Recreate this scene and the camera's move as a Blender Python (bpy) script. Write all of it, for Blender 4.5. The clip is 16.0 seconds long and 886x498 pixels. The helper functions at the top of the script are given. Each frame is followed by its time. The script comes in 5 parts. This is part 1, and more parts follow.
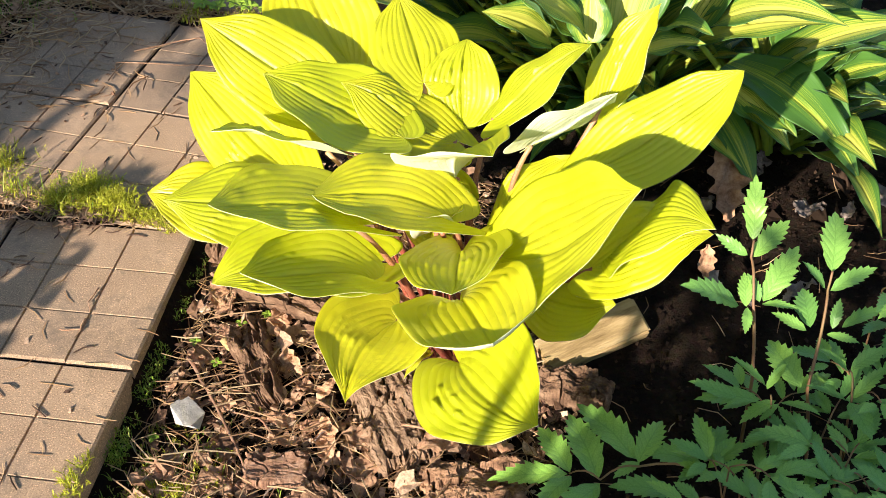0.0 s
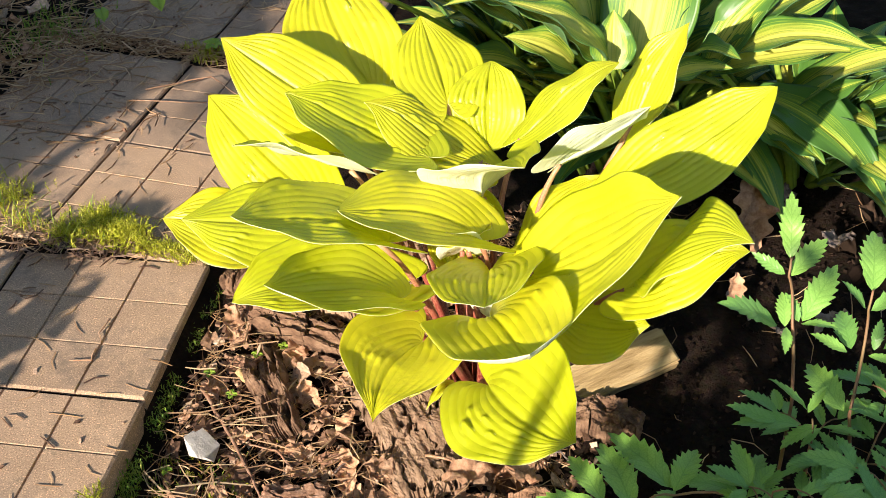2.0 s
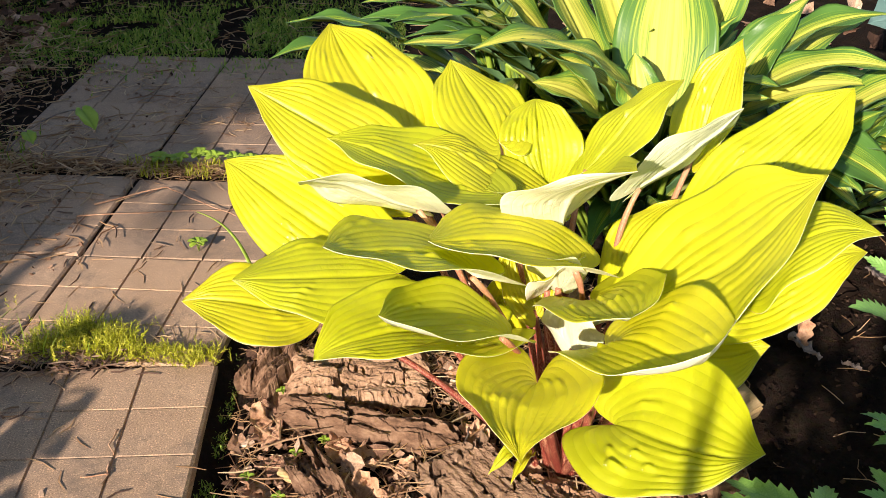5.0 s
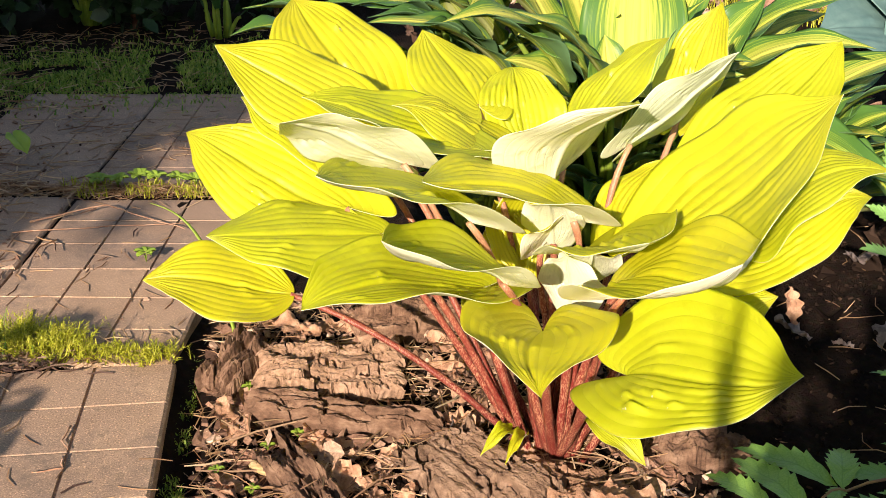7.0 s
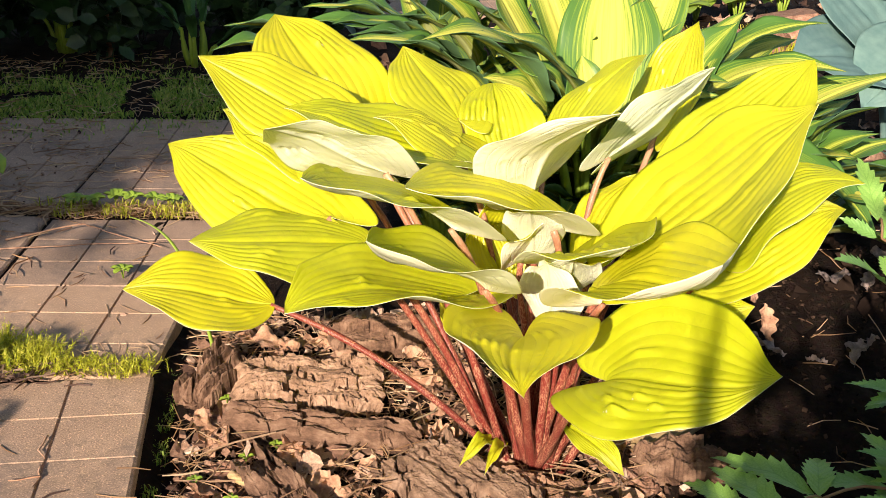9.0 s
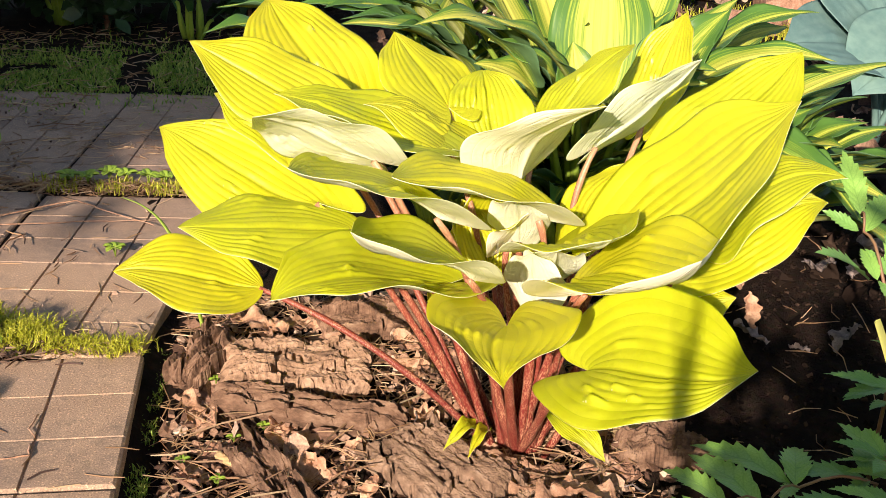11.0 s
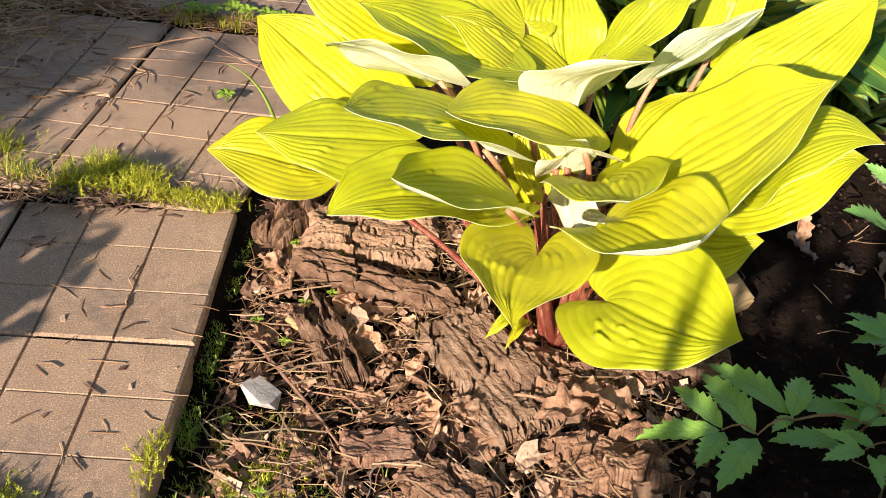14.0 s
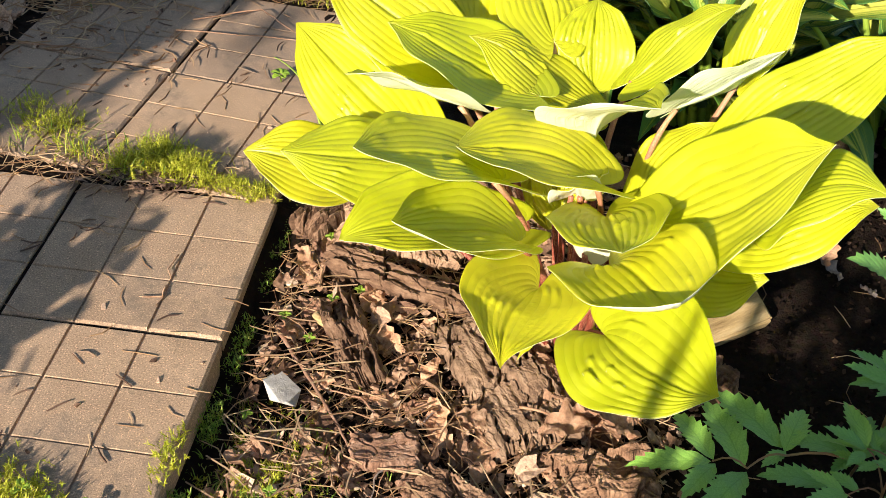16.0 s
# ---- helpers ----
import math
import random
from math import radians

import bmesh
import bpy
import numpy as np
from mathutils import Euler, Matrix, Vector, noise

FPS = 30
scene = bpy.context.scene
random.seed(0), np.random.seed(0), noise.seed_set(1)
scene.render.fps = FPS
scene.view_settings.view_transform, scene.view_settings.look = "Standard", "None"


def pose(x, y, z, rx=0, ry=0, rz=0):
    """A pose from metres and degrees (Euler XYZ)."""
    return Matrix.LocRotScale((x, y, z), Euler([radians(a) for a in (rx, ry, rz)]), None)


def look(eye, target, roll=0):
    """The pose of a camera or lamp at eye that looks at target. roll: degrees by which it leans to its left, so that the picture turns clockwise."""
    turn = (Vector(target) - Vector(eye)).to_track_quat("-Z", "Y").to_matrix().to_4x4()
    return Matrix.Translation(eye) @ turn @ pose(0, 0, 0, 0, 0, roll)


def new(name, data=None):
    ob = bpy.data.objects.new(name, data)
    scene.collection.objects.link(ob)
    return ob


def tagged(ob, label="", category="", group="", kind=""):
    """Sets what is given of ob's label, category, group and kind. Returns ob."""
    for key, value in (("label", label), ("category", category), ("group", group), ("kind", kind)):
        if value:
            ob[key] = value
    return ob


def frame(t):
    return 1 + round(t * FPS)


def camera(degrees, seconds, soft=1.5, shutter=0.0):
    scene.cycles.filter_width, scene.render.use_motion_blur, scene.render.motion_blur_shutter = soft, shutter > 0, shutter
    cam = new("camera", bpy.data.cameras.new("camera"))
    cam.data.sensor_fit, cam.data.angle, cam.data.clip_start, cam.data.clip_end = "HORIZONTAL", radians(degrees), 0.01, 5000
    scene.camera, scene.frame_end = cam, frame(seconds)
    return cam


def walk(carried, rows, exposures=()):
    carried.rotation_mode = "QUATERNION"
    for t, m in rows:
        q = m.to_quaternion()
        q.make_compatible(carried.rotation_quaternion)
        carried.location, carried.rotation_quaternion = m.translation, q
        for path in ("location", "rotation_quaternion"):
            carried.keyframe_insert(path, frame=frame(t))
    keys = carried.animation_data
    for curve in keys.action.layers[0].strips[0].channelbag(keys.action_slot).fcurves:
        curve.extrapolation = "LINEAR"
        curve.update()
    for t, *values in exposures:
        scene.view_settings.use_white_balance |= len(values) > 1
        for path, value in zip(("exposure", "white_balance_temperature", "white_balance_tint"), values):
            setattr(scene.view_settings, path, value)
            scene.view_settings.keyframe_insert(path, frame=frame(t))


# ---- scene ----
cam = camera(40.0, 16.0, 0.5)
PATH = [
    (0, (0.631, -1.098, 1.236), (0.38, 0.393, -0.072), -1.3),
    (0.5, (0.629, -1.1, 1.221), (0.384, 0.378, -0.104), -1.2),
    (1, (0.629, -1.107, 1.187), (0.386, 0.371, -0.138), -1.0),
    (1.5, (0.625, -1.108, 1.166), (0.376, 0.385, -0.141), -1.1),
    (2, (0.59, -1.115, 1.149), (0.339, 0.46, -0.058), -1.0),
    (2.5, (0.55, -1.117, 1.122), (0.303, 0.514, -0.008), -1.1),
    (3, (0.485, -1.115, 1.089), (0.271, 0.541, -0.011), -1.1),
    (3.5, (0.435, -1.106, 1.049), (0.28, 0.578, -0.018), -1.0),
    (6, (0.209, -1.089, 0.8), (0.337, 0.712, -0.061), -0.8),
    (6.5, (0.196, -1.082, 0.746), (0.357, 0.731, -0.081), -0.6),
    (7, (0.193, -1.085, 0.724), (0.383, 0.749, -0.052), -0.2),
    (7.5, (0.184, -1.094, 0.726), (0.391, 0.753, -0.012), 0.1),
    (8, (0.179, -1.099, 0.71), (0.404, 0.753, -0.01), 0.3),
    (8.5, (0.178, -1.104, 0.703), (0.412, 0.749, -0.01), 0.5),
    (9, (0.178, -1.106, 0.695), (0.421, 0.747, -0.016), 0.7),
    (11.5, (0.197, -1.123, 0.73), (0.44, 0.696, -0.065), 2.2),
    (12, (0.205, -1.141, 0.749), (0.439, 0.653, -0.103), 3.3),
    (12.5, (0.213, -1.143, 0.79), (0.432, 0.613, -0.142), 4.1),
    (13, (0.241, -1.143, 0.836), (0.412, 0.581, -0.164), 4.9),
    (13.5, (0.271, -1.145, 0.888), (0.359, 0.559, -0.155), 4.2),
    (14, (0.294, -1.151, 0.935), (0.293, 0.509, -0.181), 3.6),
    (14.5, (0.317, -1.133, 0.977), (0.256, 0.473, -0.214), 3.4),
    (15, (0.347, -1.123, 1.014), (0.239, 0.45, -0.216), 3.1),
    (15.5, (0.379, -1.107, 1.049), (0.244, 0.451, -0.197), 3.1),
    (16, (0.393, -1.103, 1.087), (0.233, 0.445, -0.169), 3.1),
]
walk(cam, [(t, look(eye, target, roll)) for t, eye, target, roll in PATH], [(0, 1.36, 6300, 6), (3.5, 1.19, 6500, 10), (8, 1.03, 6550, 16), (12.5, 1.05, 6500, 16), (16, 1.20, 6300, 6)])

# ---- sky and sun ----
SUN_DIR = Vector((-0.39, -0.92, 0.40)).normalized()
world = bpy.data.worlds.new("sky")
scene.world = world
world.use_nodes = True
wn = world.node_tree.nodes
sky = wn.new("ShaderNodeTexSky")
sky.sky_type = "NISHITA"
sky.sun_disc = False
sky.sun_elevation = math.asin(SUN_DIR.z)
sky.sun_rotation = math.atan2(SUN_DIR.x, SUN_DIR.y)
world.node_tree.links.new(sky.outputs[0], wn["Background"].inputs[0])
wn["Background"].inputs[1].default_value = 0.084
sun = new("sun", bpy.data.lights.new("sun", "SUN"))
sun.data.energy = 4.8
sun.data.angle = radians(0.6)
sun.data.color = (1.0, 0.86, 0.73)
sun.matrix_world = look(SUN_DIR * 10, (0, 0, 0))


# ---- materials ----
def material(name, rough=0.8, spec=0.3):
    m = bpy.data.materials.new(name)
    m.use_nodes = True
    b = m.node_tree.nodes["Principled BSDF"]
    b.inputs["Roughness"].default_value = rough
    b.inputs["Specular IOR Level"].default_value = spec
    return m, m.node_tree, b


def ramp(nt, fac, *stops):
    r = nt.nodes.new("ShaderNodeValToRGB")
    e = r.color_ramp.elements
    while len(e) < len(stops):
        e.new(0.5)
    for el, (p, c) in zip(e, stops):
        el.position, el.color = p, (*c, 1)
    nt.links.new(fac, r.inputs[0])
    return r.outputs[0]


def tex_noise(nt, scale, detail=4, rough=0.6, vec=None, stretch=None):
    n = nt.nodes.new("ShaderNodeTexNoise")
    n.inputs["Scale"].default_value = scale
    n.inputs["Detail"].default_value = detail
    n.inputs["Roughness"].default_value = rough
    if vec is None:
        vec = nt.nodes.new("ShaderNodeTexCoord").outputs["Object"]
    if stretch:
        mp = nt.nodes.new("ShaderNodeMapping")
        mp.inputs["Scale"].default_value = stretch
        nt.links.new(vec, mp.inputs[0])
        vec = mp.outputs[0]
    nt.links.new(vec, n.inputs["Vector"])
    return n.outputs["Fac"]


def mix(nt, a, b, fac, mode="MIX"):
    n = nt.nodes.new("ShaderNodeMix")
    n.data_type, n.blend_type = "RGBA", mode
    for sock, v in ((n.inputs[0], fac), (n.inputs[6], a), (n.inputs[7], b)):
        if hasattr(v, "is_linked"):
            nt.links.new(v, sock)
        elif isinstance(v, tuple):
            sock.default_value = (*v, 1)
        else:
            sock.default_value = v
    return n.outputs[2]


def bump(nt, b, height, strength=0.3, dist=0.002):
    n = nt.nodes.new("ShaderNodeBump")
    n.inputs["Strength"].default_value = strength
    n.inputs["Distance"].default_value = dist
    nt.links.new(height, n.inputs["Height"])
    nt.links.new(n.outputs[0], b.inputs["Normal"])


def rnd(nt):
    return nt.nodes.new("ShaderNodeObjectInfo").outputs["Random"]


def island(nt):
    return nt.nodes.new("ShaderNodeNewGeometry").outputs["Random Per Island"]


def translucent(nt, b, colour, amount):
    """Lets light through a leaf."""
    t = nt.nodes.new("ShaderNodeBsdfTranslucent")
    if hasattr(colour, "is_linked"):
        nt.links.new(colour, t.inputs[0])
    else:
        t.inputs[0].default_value = (*colour, 1)
    mx = nt.nodes.new("ShaderNodeMixShader")
    mx.inputs[0].default_value = amount
    nt.links.new(b.outputs[0], mx.inputs[1])
    nt.links.new(t.outputs[0], mx.inputs[2])
    nt.links.new(mx.outputs[0], nt.nodes["Material Output"].inputs[0])


def uv(nt):
    return nt.nodes.new("ShaderNodeUVMap").outputs[0]


def calc(nt, op, a, b=0.0):
    n = nt.nodes.new("ShaderNodeMath")
    n.operation = op
    for sock, v in ((n.inputs[0], a), (n.inputs[1], b)):
        if hasattr(v, "is_linked"):
            nt.links.new(v, sock)
        else:
            sock.default_value = v
    return n.outputs[0]


def vein_lines(nt, per_half=7):
    """Thin lines along the blade where its veins run."""
    sep = nt.nodes.new("ShaderNodeSeparateXYZ")
    nt.links.new(uv(nt), sep.inputs[0])
    a = calc(nt, "ABSOLUTE", calc(nt, "SUBTRACT", calc(nt, "MULTIPLY", sep.outputs[0], 2.0), 1.0))
    w = calc(nt, "ABSOLUTE", calc(nt, "SINE", calc(nt, "MULTIPLY", a, per_half * math.pi)))
    line = calc(nt, "POWER", calc(nt, "SUBTRACT", 1.0, w), 14.0)
    mid = calc(nt, "LESS_THAN", a, 0.018)
    return calc(nt, "MULTIPLY", calc(nt, "MAXIMUM", line, mid), 0.48)


def quilted(nt, per_half=7):
    """Height of a puckered blade: raised between the veins and dimpled across them."""
    sep = nt.nodes.new("ShaderNodeSeparateXYZ")
    nt.links.new(uv(nt), sep.inputs[0])
    a = calc(nt, "ABSOLUTE", calc(nt, "SUBTRACT", calc(nt, "MULTIPLY", sep.outputs[0], 2.0), 1.0))
    lane = calc(nt, "ABSOLUTE", calc(nt, "SINE", calc(nt, "MULTIPLY", a, per_half * math.pi)))
    lane = calc(nt, "POWER", lane, 0.45)
    shift = nt.nodes.new("ShaderNodeVectorMath")
    shift.operation = "MULTIPLY_ADD"
    nt.links.new(rnd(nt), shift.inputs[0])
    shift.inputs[1].default_value = (13.0, 7.0, 29.0)
    nt.links.new(uv(nt), shift.inputs[2])
    dimple = tex_noise(nt, 1.0, 2, 0.5, shift.outputs[0], (15, 30, 1))
    patch = ramp(nt, tex_noise(nt, 1.0, 1, 0.5, shift.outputs[0], (4, 4, 1)), (0.40, (0.15, 0.15, 0.15)), (0.60, (1, 1, 1)))
    h = calc(nt, "MULTIPLY", calc(nt, "MULTIPLY", dimple, lane), calc(nt, "MULTIPLY", patch, 1.5))
    return calc(nt, "ADD", h, calc(nt, "ADD", calc(nt, "MULTIPLY", lane, 0.13), calc(nt, "MULTIPLY", tex_noise(nt, 260, 2), 0.06)))


def gold_leaf(name, c1, c2, vein, rough, trans, amount):
    m, nt, b = material(name, rough, 0.8)
    n = tex_noise(nt, 14, 3)
    col = ramp(nt, n, (0.3, c1), (0.7, c2))
    fine = tex_noise(nt, 160, 3)
    col = mix(nt, col, vein, ramp(nt, fine, (0.62, (0, 0, 0)), (0.75, (0.35, 0.35, 0.35))))
    col = mix(nt, col, vein, vein_lines(nt))
    tone = ramp(nt, rnd(nt), (0.0, (0.86, 0.93, 0.8)), (1.0, (1.05, 1.0, 1.0)))
    col = mix(nt, col, tone, 1.0, "MULTIPLY")
    nt.links.new(col, b.inputs["Base Color"])
    bump(nt, b, quilted(nt), 0.42, 0.0030)
    b.inputs["Coat Weight"].default_value = 0.15
    b.inputs["Coat Roughness"].default_value = 0.36
    translucent(nt, b, trans, amount)
    return m


GOLD = gold_leaf("gold_leaf_face", (0.52, 0.452, 0.010), (0.61, 0.530, 0.030), (0.30, 0.29, 0.005), 0.42, (0.82, 0.94, 0.003), 0.49)
PALE = gold_leaf("gold_leaf_underside", (0.93, 0.93, 0.72), (0.97, 0.96, 0.80), (0.86, 0.88, 0.60), 0.6, (1.0, 0.98, 0.35), 0.3)


def streaked_leaf(name, rough, flip, spread=0.46):
    """Green leaf with a yellow heart that feathers outwards in streaks."""
    m, nt, b = material(name, rough, 0.4)
    sep = nt.nodes.new("ShaderNodeSeparateXYZ")
    nt.links.new(uv(nt), sep.inputs[0])
    shift = nt.nodes.new("ShaderNodeVectorMath")
    shift.operation = "MULTIPLY_ADD"
    nt.links.new(rnd(nt), shift.inputs[0])
    shift.inputs[1].default_value = (17.0, 9.0, 31.0)
    nt.links.new(uv(nt), shift.inputs[2])
    streak = tex_noise(nt, 1.0, 3, 0.7, shift.outputs[0], (30, 1.3, 1))
    d = nt.nodes.new("ShaderNodeMath")
    d.operation = "SUBTRACT"
    nt.links.new(sep.outputs[0], d.inputs[0])
    d.inputs[1].default_value = 0.5
    a = nt.nodes.new("ShaderNodeMath")
    a.operation = "ABSOLUTE"
    nt.links.new(d.outputs[0], a.inputs[0])
    s = nt.nodes.new("ShaderNodeMath")
    s.operation = "MULTIPLY_ADD"
    nt.links.new(streak, s.inputs[0])
    s.inputs[1].default_value = 1.35
    nt.links.new(calc(nt, "MULTIPLY", a.outputs[0], 1.25), s.inputs[2])
    r = nt.nodes.new("ShaderNodeMath")
    r.operation = "MULTIPLY_ADD"
    nt.links.new(rnd(nt), r.inputs[0])
    r.inputs[1].default_value = spread
    nt.links.new(calc(nt, "SUBTRACT", s.outputs[0], 0.29), r.inputs[2])
    heart = (0.60, 0.60, 0.10) if not flip else (0.5, 0.55, 0.2)
    green = (0.085, 0.20, 0.035) if not flip else (0.10, 0.2, 0.08)
    col = ramp(nt, r.outputs[0], (0.55, heart), (0.69, (0.46, 0.51, 0.07)), (0.84, (0.21, 0.33, 0.035)), (0.99, green))
    bump(nt, b, streak, 0.25, 0.002)
    nt.links.new(col, b.inputs["Base Color"])
    translucent(nt, b, col, 0.25)
    return m


STREAK = streaked_leaf("streaked_leaf_face", 0.35, False)
STREAK_BACK = streaked_leaf("streaked_leaf_underside", 0.55, True)
STREAK_GOLD = streaked_leaf("yellow_streaked_leaf_face", 0.4, False, 0.10)


def plain_leaf(name, c1, c2, rough, amount=0.25, scale=30):
    m, nt, b = material(name, rough, 0.35)
    col = ramp(nt, tex_noise(nt, scale, 4), (0.3, c1), (0.7, c2))
    tone = ramp(nt, rnd(nt), (0.0, (0.8, 0.8, 0.8)), (1.0, (1.15, 1.1, 1.0)))
    col = mix(nt, col, tone, 1.0, "MULTIPLY")
    nt.links.new(col, b.inputs["Base Color"])
    bump(nt, b, tex_noise(nt, 220, 3), 0.3, 0.001)
    translucent(nt, b, col, amount)
    return m


BLUE = plain_leaf("blue_leaf", (0.11, 0.22, 0.21), (0.18, 0.31, 0.28), 0.6)
DARKBUSH = plain_leaf("dark_foliage", (0.02, 0.05, 0.02), (0.04, 0.09, 0.03), 0.45)
CLOVER = plain_leaf("clover_leaf", (0.22, 0.36, 0.04), (0.34, 0.47, 0.06), 0.5)


def blades(name, stops):
    m, nt, b = material(name, 0.55, 0.3)
    col = ramp(nt, island(nt), *stops)
    nt.links.new(col, b.inputs["Base Color"])
    translucent(nt, b, col, 0.3)
    return m


MOSS = blades("moss_green", ((0.0, (0.22, 0.25, 0.015)), (0.5, (0.42, 0.44, 0.025)), (1.0, (0.62, 0.57, 0.09))))
GRASS = blades("grass_green", ((0.0, (0.10, 0.20, 0.02)), (0.6, (0.24, 0.36, 0.04)), (1.0, (0.42, 0.44, 0.1))))
CURL = blades("dry_curl", ((0.0, (0.07, 0.04, 0.03)), (0.5, (0.20, 0.12, 0.08)), (1.0, (0.42, 0.30, 0.20))))
STRAW = blades("dry_straw", ((0.0, (0.26, 0.15, 0.085)), (0.5, (0.42, 0.29, 0.17)), (1.0, (0.60, 0.48, 0.30))))
NEEDLE = blades("dry_needle", ((0.0, (0.20, 0.10, 0.05)), (0.5, (0.42, 0.26, 0.13)), (1.0, (0.62, 0.46, 0.28))))


def stalk_material():
    m, nt, b = material("red_stalk", 0.4, 0.4)
    geo = nt.nodes.new("ShaderNodeNewGeometry")
    sep = nt.nodes.new("ShaderNodeSeparateXYZ")
    nt.links.new(geo.outputs["Position"], sep.inputs[0])
    mr = nt.nodes.new("ShaderNodeMapRange")
    mr.inputs[1].default_value, mr.inputs[2].default_value = 0.0, 0.30
    nt.links.new(sep.outputs[2], mr.inputs[0])
    base = ramp(nt, mr.outputs[0], (0.0, (0.13, 0.014, 0.011)), (0.35, (0.19, 0.030, 0.020)), (0.70, (0.27, 0.085, 0.048)), (1.0, (0.44, 0.24, 0.13)))
    speck = ramp(nt, tex_noise(nt, 800, 2, 0.5, None, (1, 1, 0.45)), (0.47, (0, 0, 0)), (0.60, (0.75, 0.75, 0.75)))
    col = mix(nt, base, (0.58, 0.33, 0.19), speck)
    blotch = ramp(nt, tex_noise(nt, 60, 4, 0.6, None, (1, 1, 0.3)), (0.40, (0.25, 0.25, 0.25)), (0.65, (1, 1, 1)))
    col = mix(nt, base, col, blotch)
    nt.links.new(col, b.inputs["Base Color"])
    bump(nt, b, tex_noise(nt, 500, 3), 0.25, 0.0006)
    return m


STALK = stalk_material()


def paving_material():
    m, nt, b = material("paving_concrete", 0.85, 0.25)
    big = ramp(nt, tex_noise(nt, 9, 5), (0.3, (0.29, 0.200, 0.132)), (0.7, (0.43, 0.305, 0.205)))
    grit = ramp(nt, tex_noise(nt, 460, 2), (0.32, (0.55, 0.52, 0.50)), (0.44, (0.95, 0.95, 0.95)), (0.58, (1.05, 1.05, 1.05)), (0.68, (2.1, 2.0, 1.85)))
    col = mix(nt, big, grit, 0.95, "MULTIPLY")
    stain = ramp(nt, tex_noise(nt, 34, 6, 0.7), (0.56, (0, 0, 0)), (0.72, (0.6, 0.6, 0.6)))
    col = mix(nt, col, (0.10, 0.085, 0.06), stain)
    smudge = ramp(nt, tex_noise(nt, 5, 7, 0.75), (0.50, (0, 0, 0)), (0.66, (0.75, 0.75, 0.75)))
    col = mix(nt, col, (0.13, 0.105, 0.085), smudge)
    tone = ramp(nt, rnd(nt), (0.0, (0.88, 0.88, 0.9)), (1.0, (1.08, 1.05, 1.0)))
    col = mix(nt, col, tone, 1.0, "MULTIPLY")
    nt.links.new(col, b.inputs["Base Color"])
    bump(nt, b, tex_noise(nt, 700, 3), 0.4, 0.0015)
    return m


PAVING = paving_material()


def soil_material():
    m, nt, b = material("bed_soil", 0.95, 0.05)
    col = ramp(nt, tex_noise(nt, 22, 8, 0.7), (0.3, (0.008, 0.006, 0.005)), (0.55, (0.021, 0.014, 0.010)), (0.8, (0.055, 0.036, 0.026)))
    chips = nt.nodes.new("ShaderNodeTexVoronoi")
    chips.inputs["Scale"].default_value = 150
    nt.links.new(nt.nodes.new("ShaderNodeTexCoord").outputs["Object"], chips.inputs["Vector"])
    col = mix(nt, col, chips.outputs["Color"], 0.12, "OVERLAY")
    nt.links.new(col, b.inputs["Base Color"])
    bump(nt, b, tex_noise(nt, 130, 8, 0.75), 0.9, 0.008)
    return m


SOIL = soil_material()


def bark_material(name, dark, mid, light, sx=1.0):
    m, nt, b = material(name, 0.9, 0.2)
    n = tex_noise(nt, 60, 7, 0.7, None, (sx, 1, 1))
    col = ramp(nt, n, (0.28, dark), (0.5, mid), (0.75, light))
    tone = ramp(nt, rnd(nt), (0.0, (0.75, 0.75, 0.75)), (1.0, (1.2, 1.15, 1.1)))
    col = mix(nt, col, tone, 1.0, "MULTIPLY")
    nt.links.new(col, b.inputs["Base Color"])
    bump(nt, b, tex_noise(nt, 170, 6, 0.75, None, (sx, 1, 1)), 0.8, 0.004)
    return m


BARK = bark_material("pine_bark", (0.040, 0.022, 0.014), (0.215, 0.126, 0.078), (0.43, 0.285, 0.185), 0.55)
BARK_TAN = bark_material("weathered_bark", (0.075, 0.043, 0.027), (0.27, 0.175, 0.112), (0.46, 0.325, 0.225), 0.55)
BARK_RED = bark_material("red_bark_flake", (0.14, 0.07, 0.045), (0.30, 0.17, 0.11), (0.48, 0.32, 0.23))
SAWN = bark_material("sawn_wood", (0.16, 0.10, 0.04), (0.47, 0.34, 0.165), (0.66, 0.52, 0.30), 0.12)
DRYLEAF = bark_material("dry_leaf", (0.19, 0.095, 0.055), (0.42, 0.245, 0.15), (0.64, 0.44, 0.30))
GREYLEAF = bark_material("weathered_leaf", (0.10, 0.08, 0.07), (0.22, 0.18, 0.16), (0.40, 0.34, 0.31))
STONE = bark_material("pale_stone", (0.36, 0.33, 0.30), (0.66, 0.61, 0.56), (0.85, 0.81, 0.77))


# ---- building helpers ----
def mesh_ob(name, verts, faces, mats, parent=None, smooth=True, uvs=None, slots=None, label=""):
    me = bpy.data.meshes.new(name)
    me.from_pydata([tuple(v) for v in verts], [], faces)
    for m in mats if isinstance(mats, (list, tuple)) else [mats]:
        me.materials.append(m)
    if slots is not None:
        me.polygons.foreach_set("material_index", slots)
    me.polygons.foreach_set("use_smooth", [smooth] * len(faces))
    if uvs is not None:
        layer = me.uv_layers.new(name="UVMap")
        flat = [c for f in faces for i in f for c in uvs[i]]
        layer.data.foreach_set("uv", flat)
    me.update()
    ob = new(name, me)
    if parent is not None:
        ob.parent = parent
    if label:
        tagged(ob, label)
    return ob


def thing(name, place, label, category, group="", kind=""):
    """The empty at the base of a thing that parents its parts."""
    ob = new(name)
    ob.location = place
    ob.empty_display_size = 0.02
    bpy.context.view_layer.update()
    return tagged(ob, label, category, group, kind)


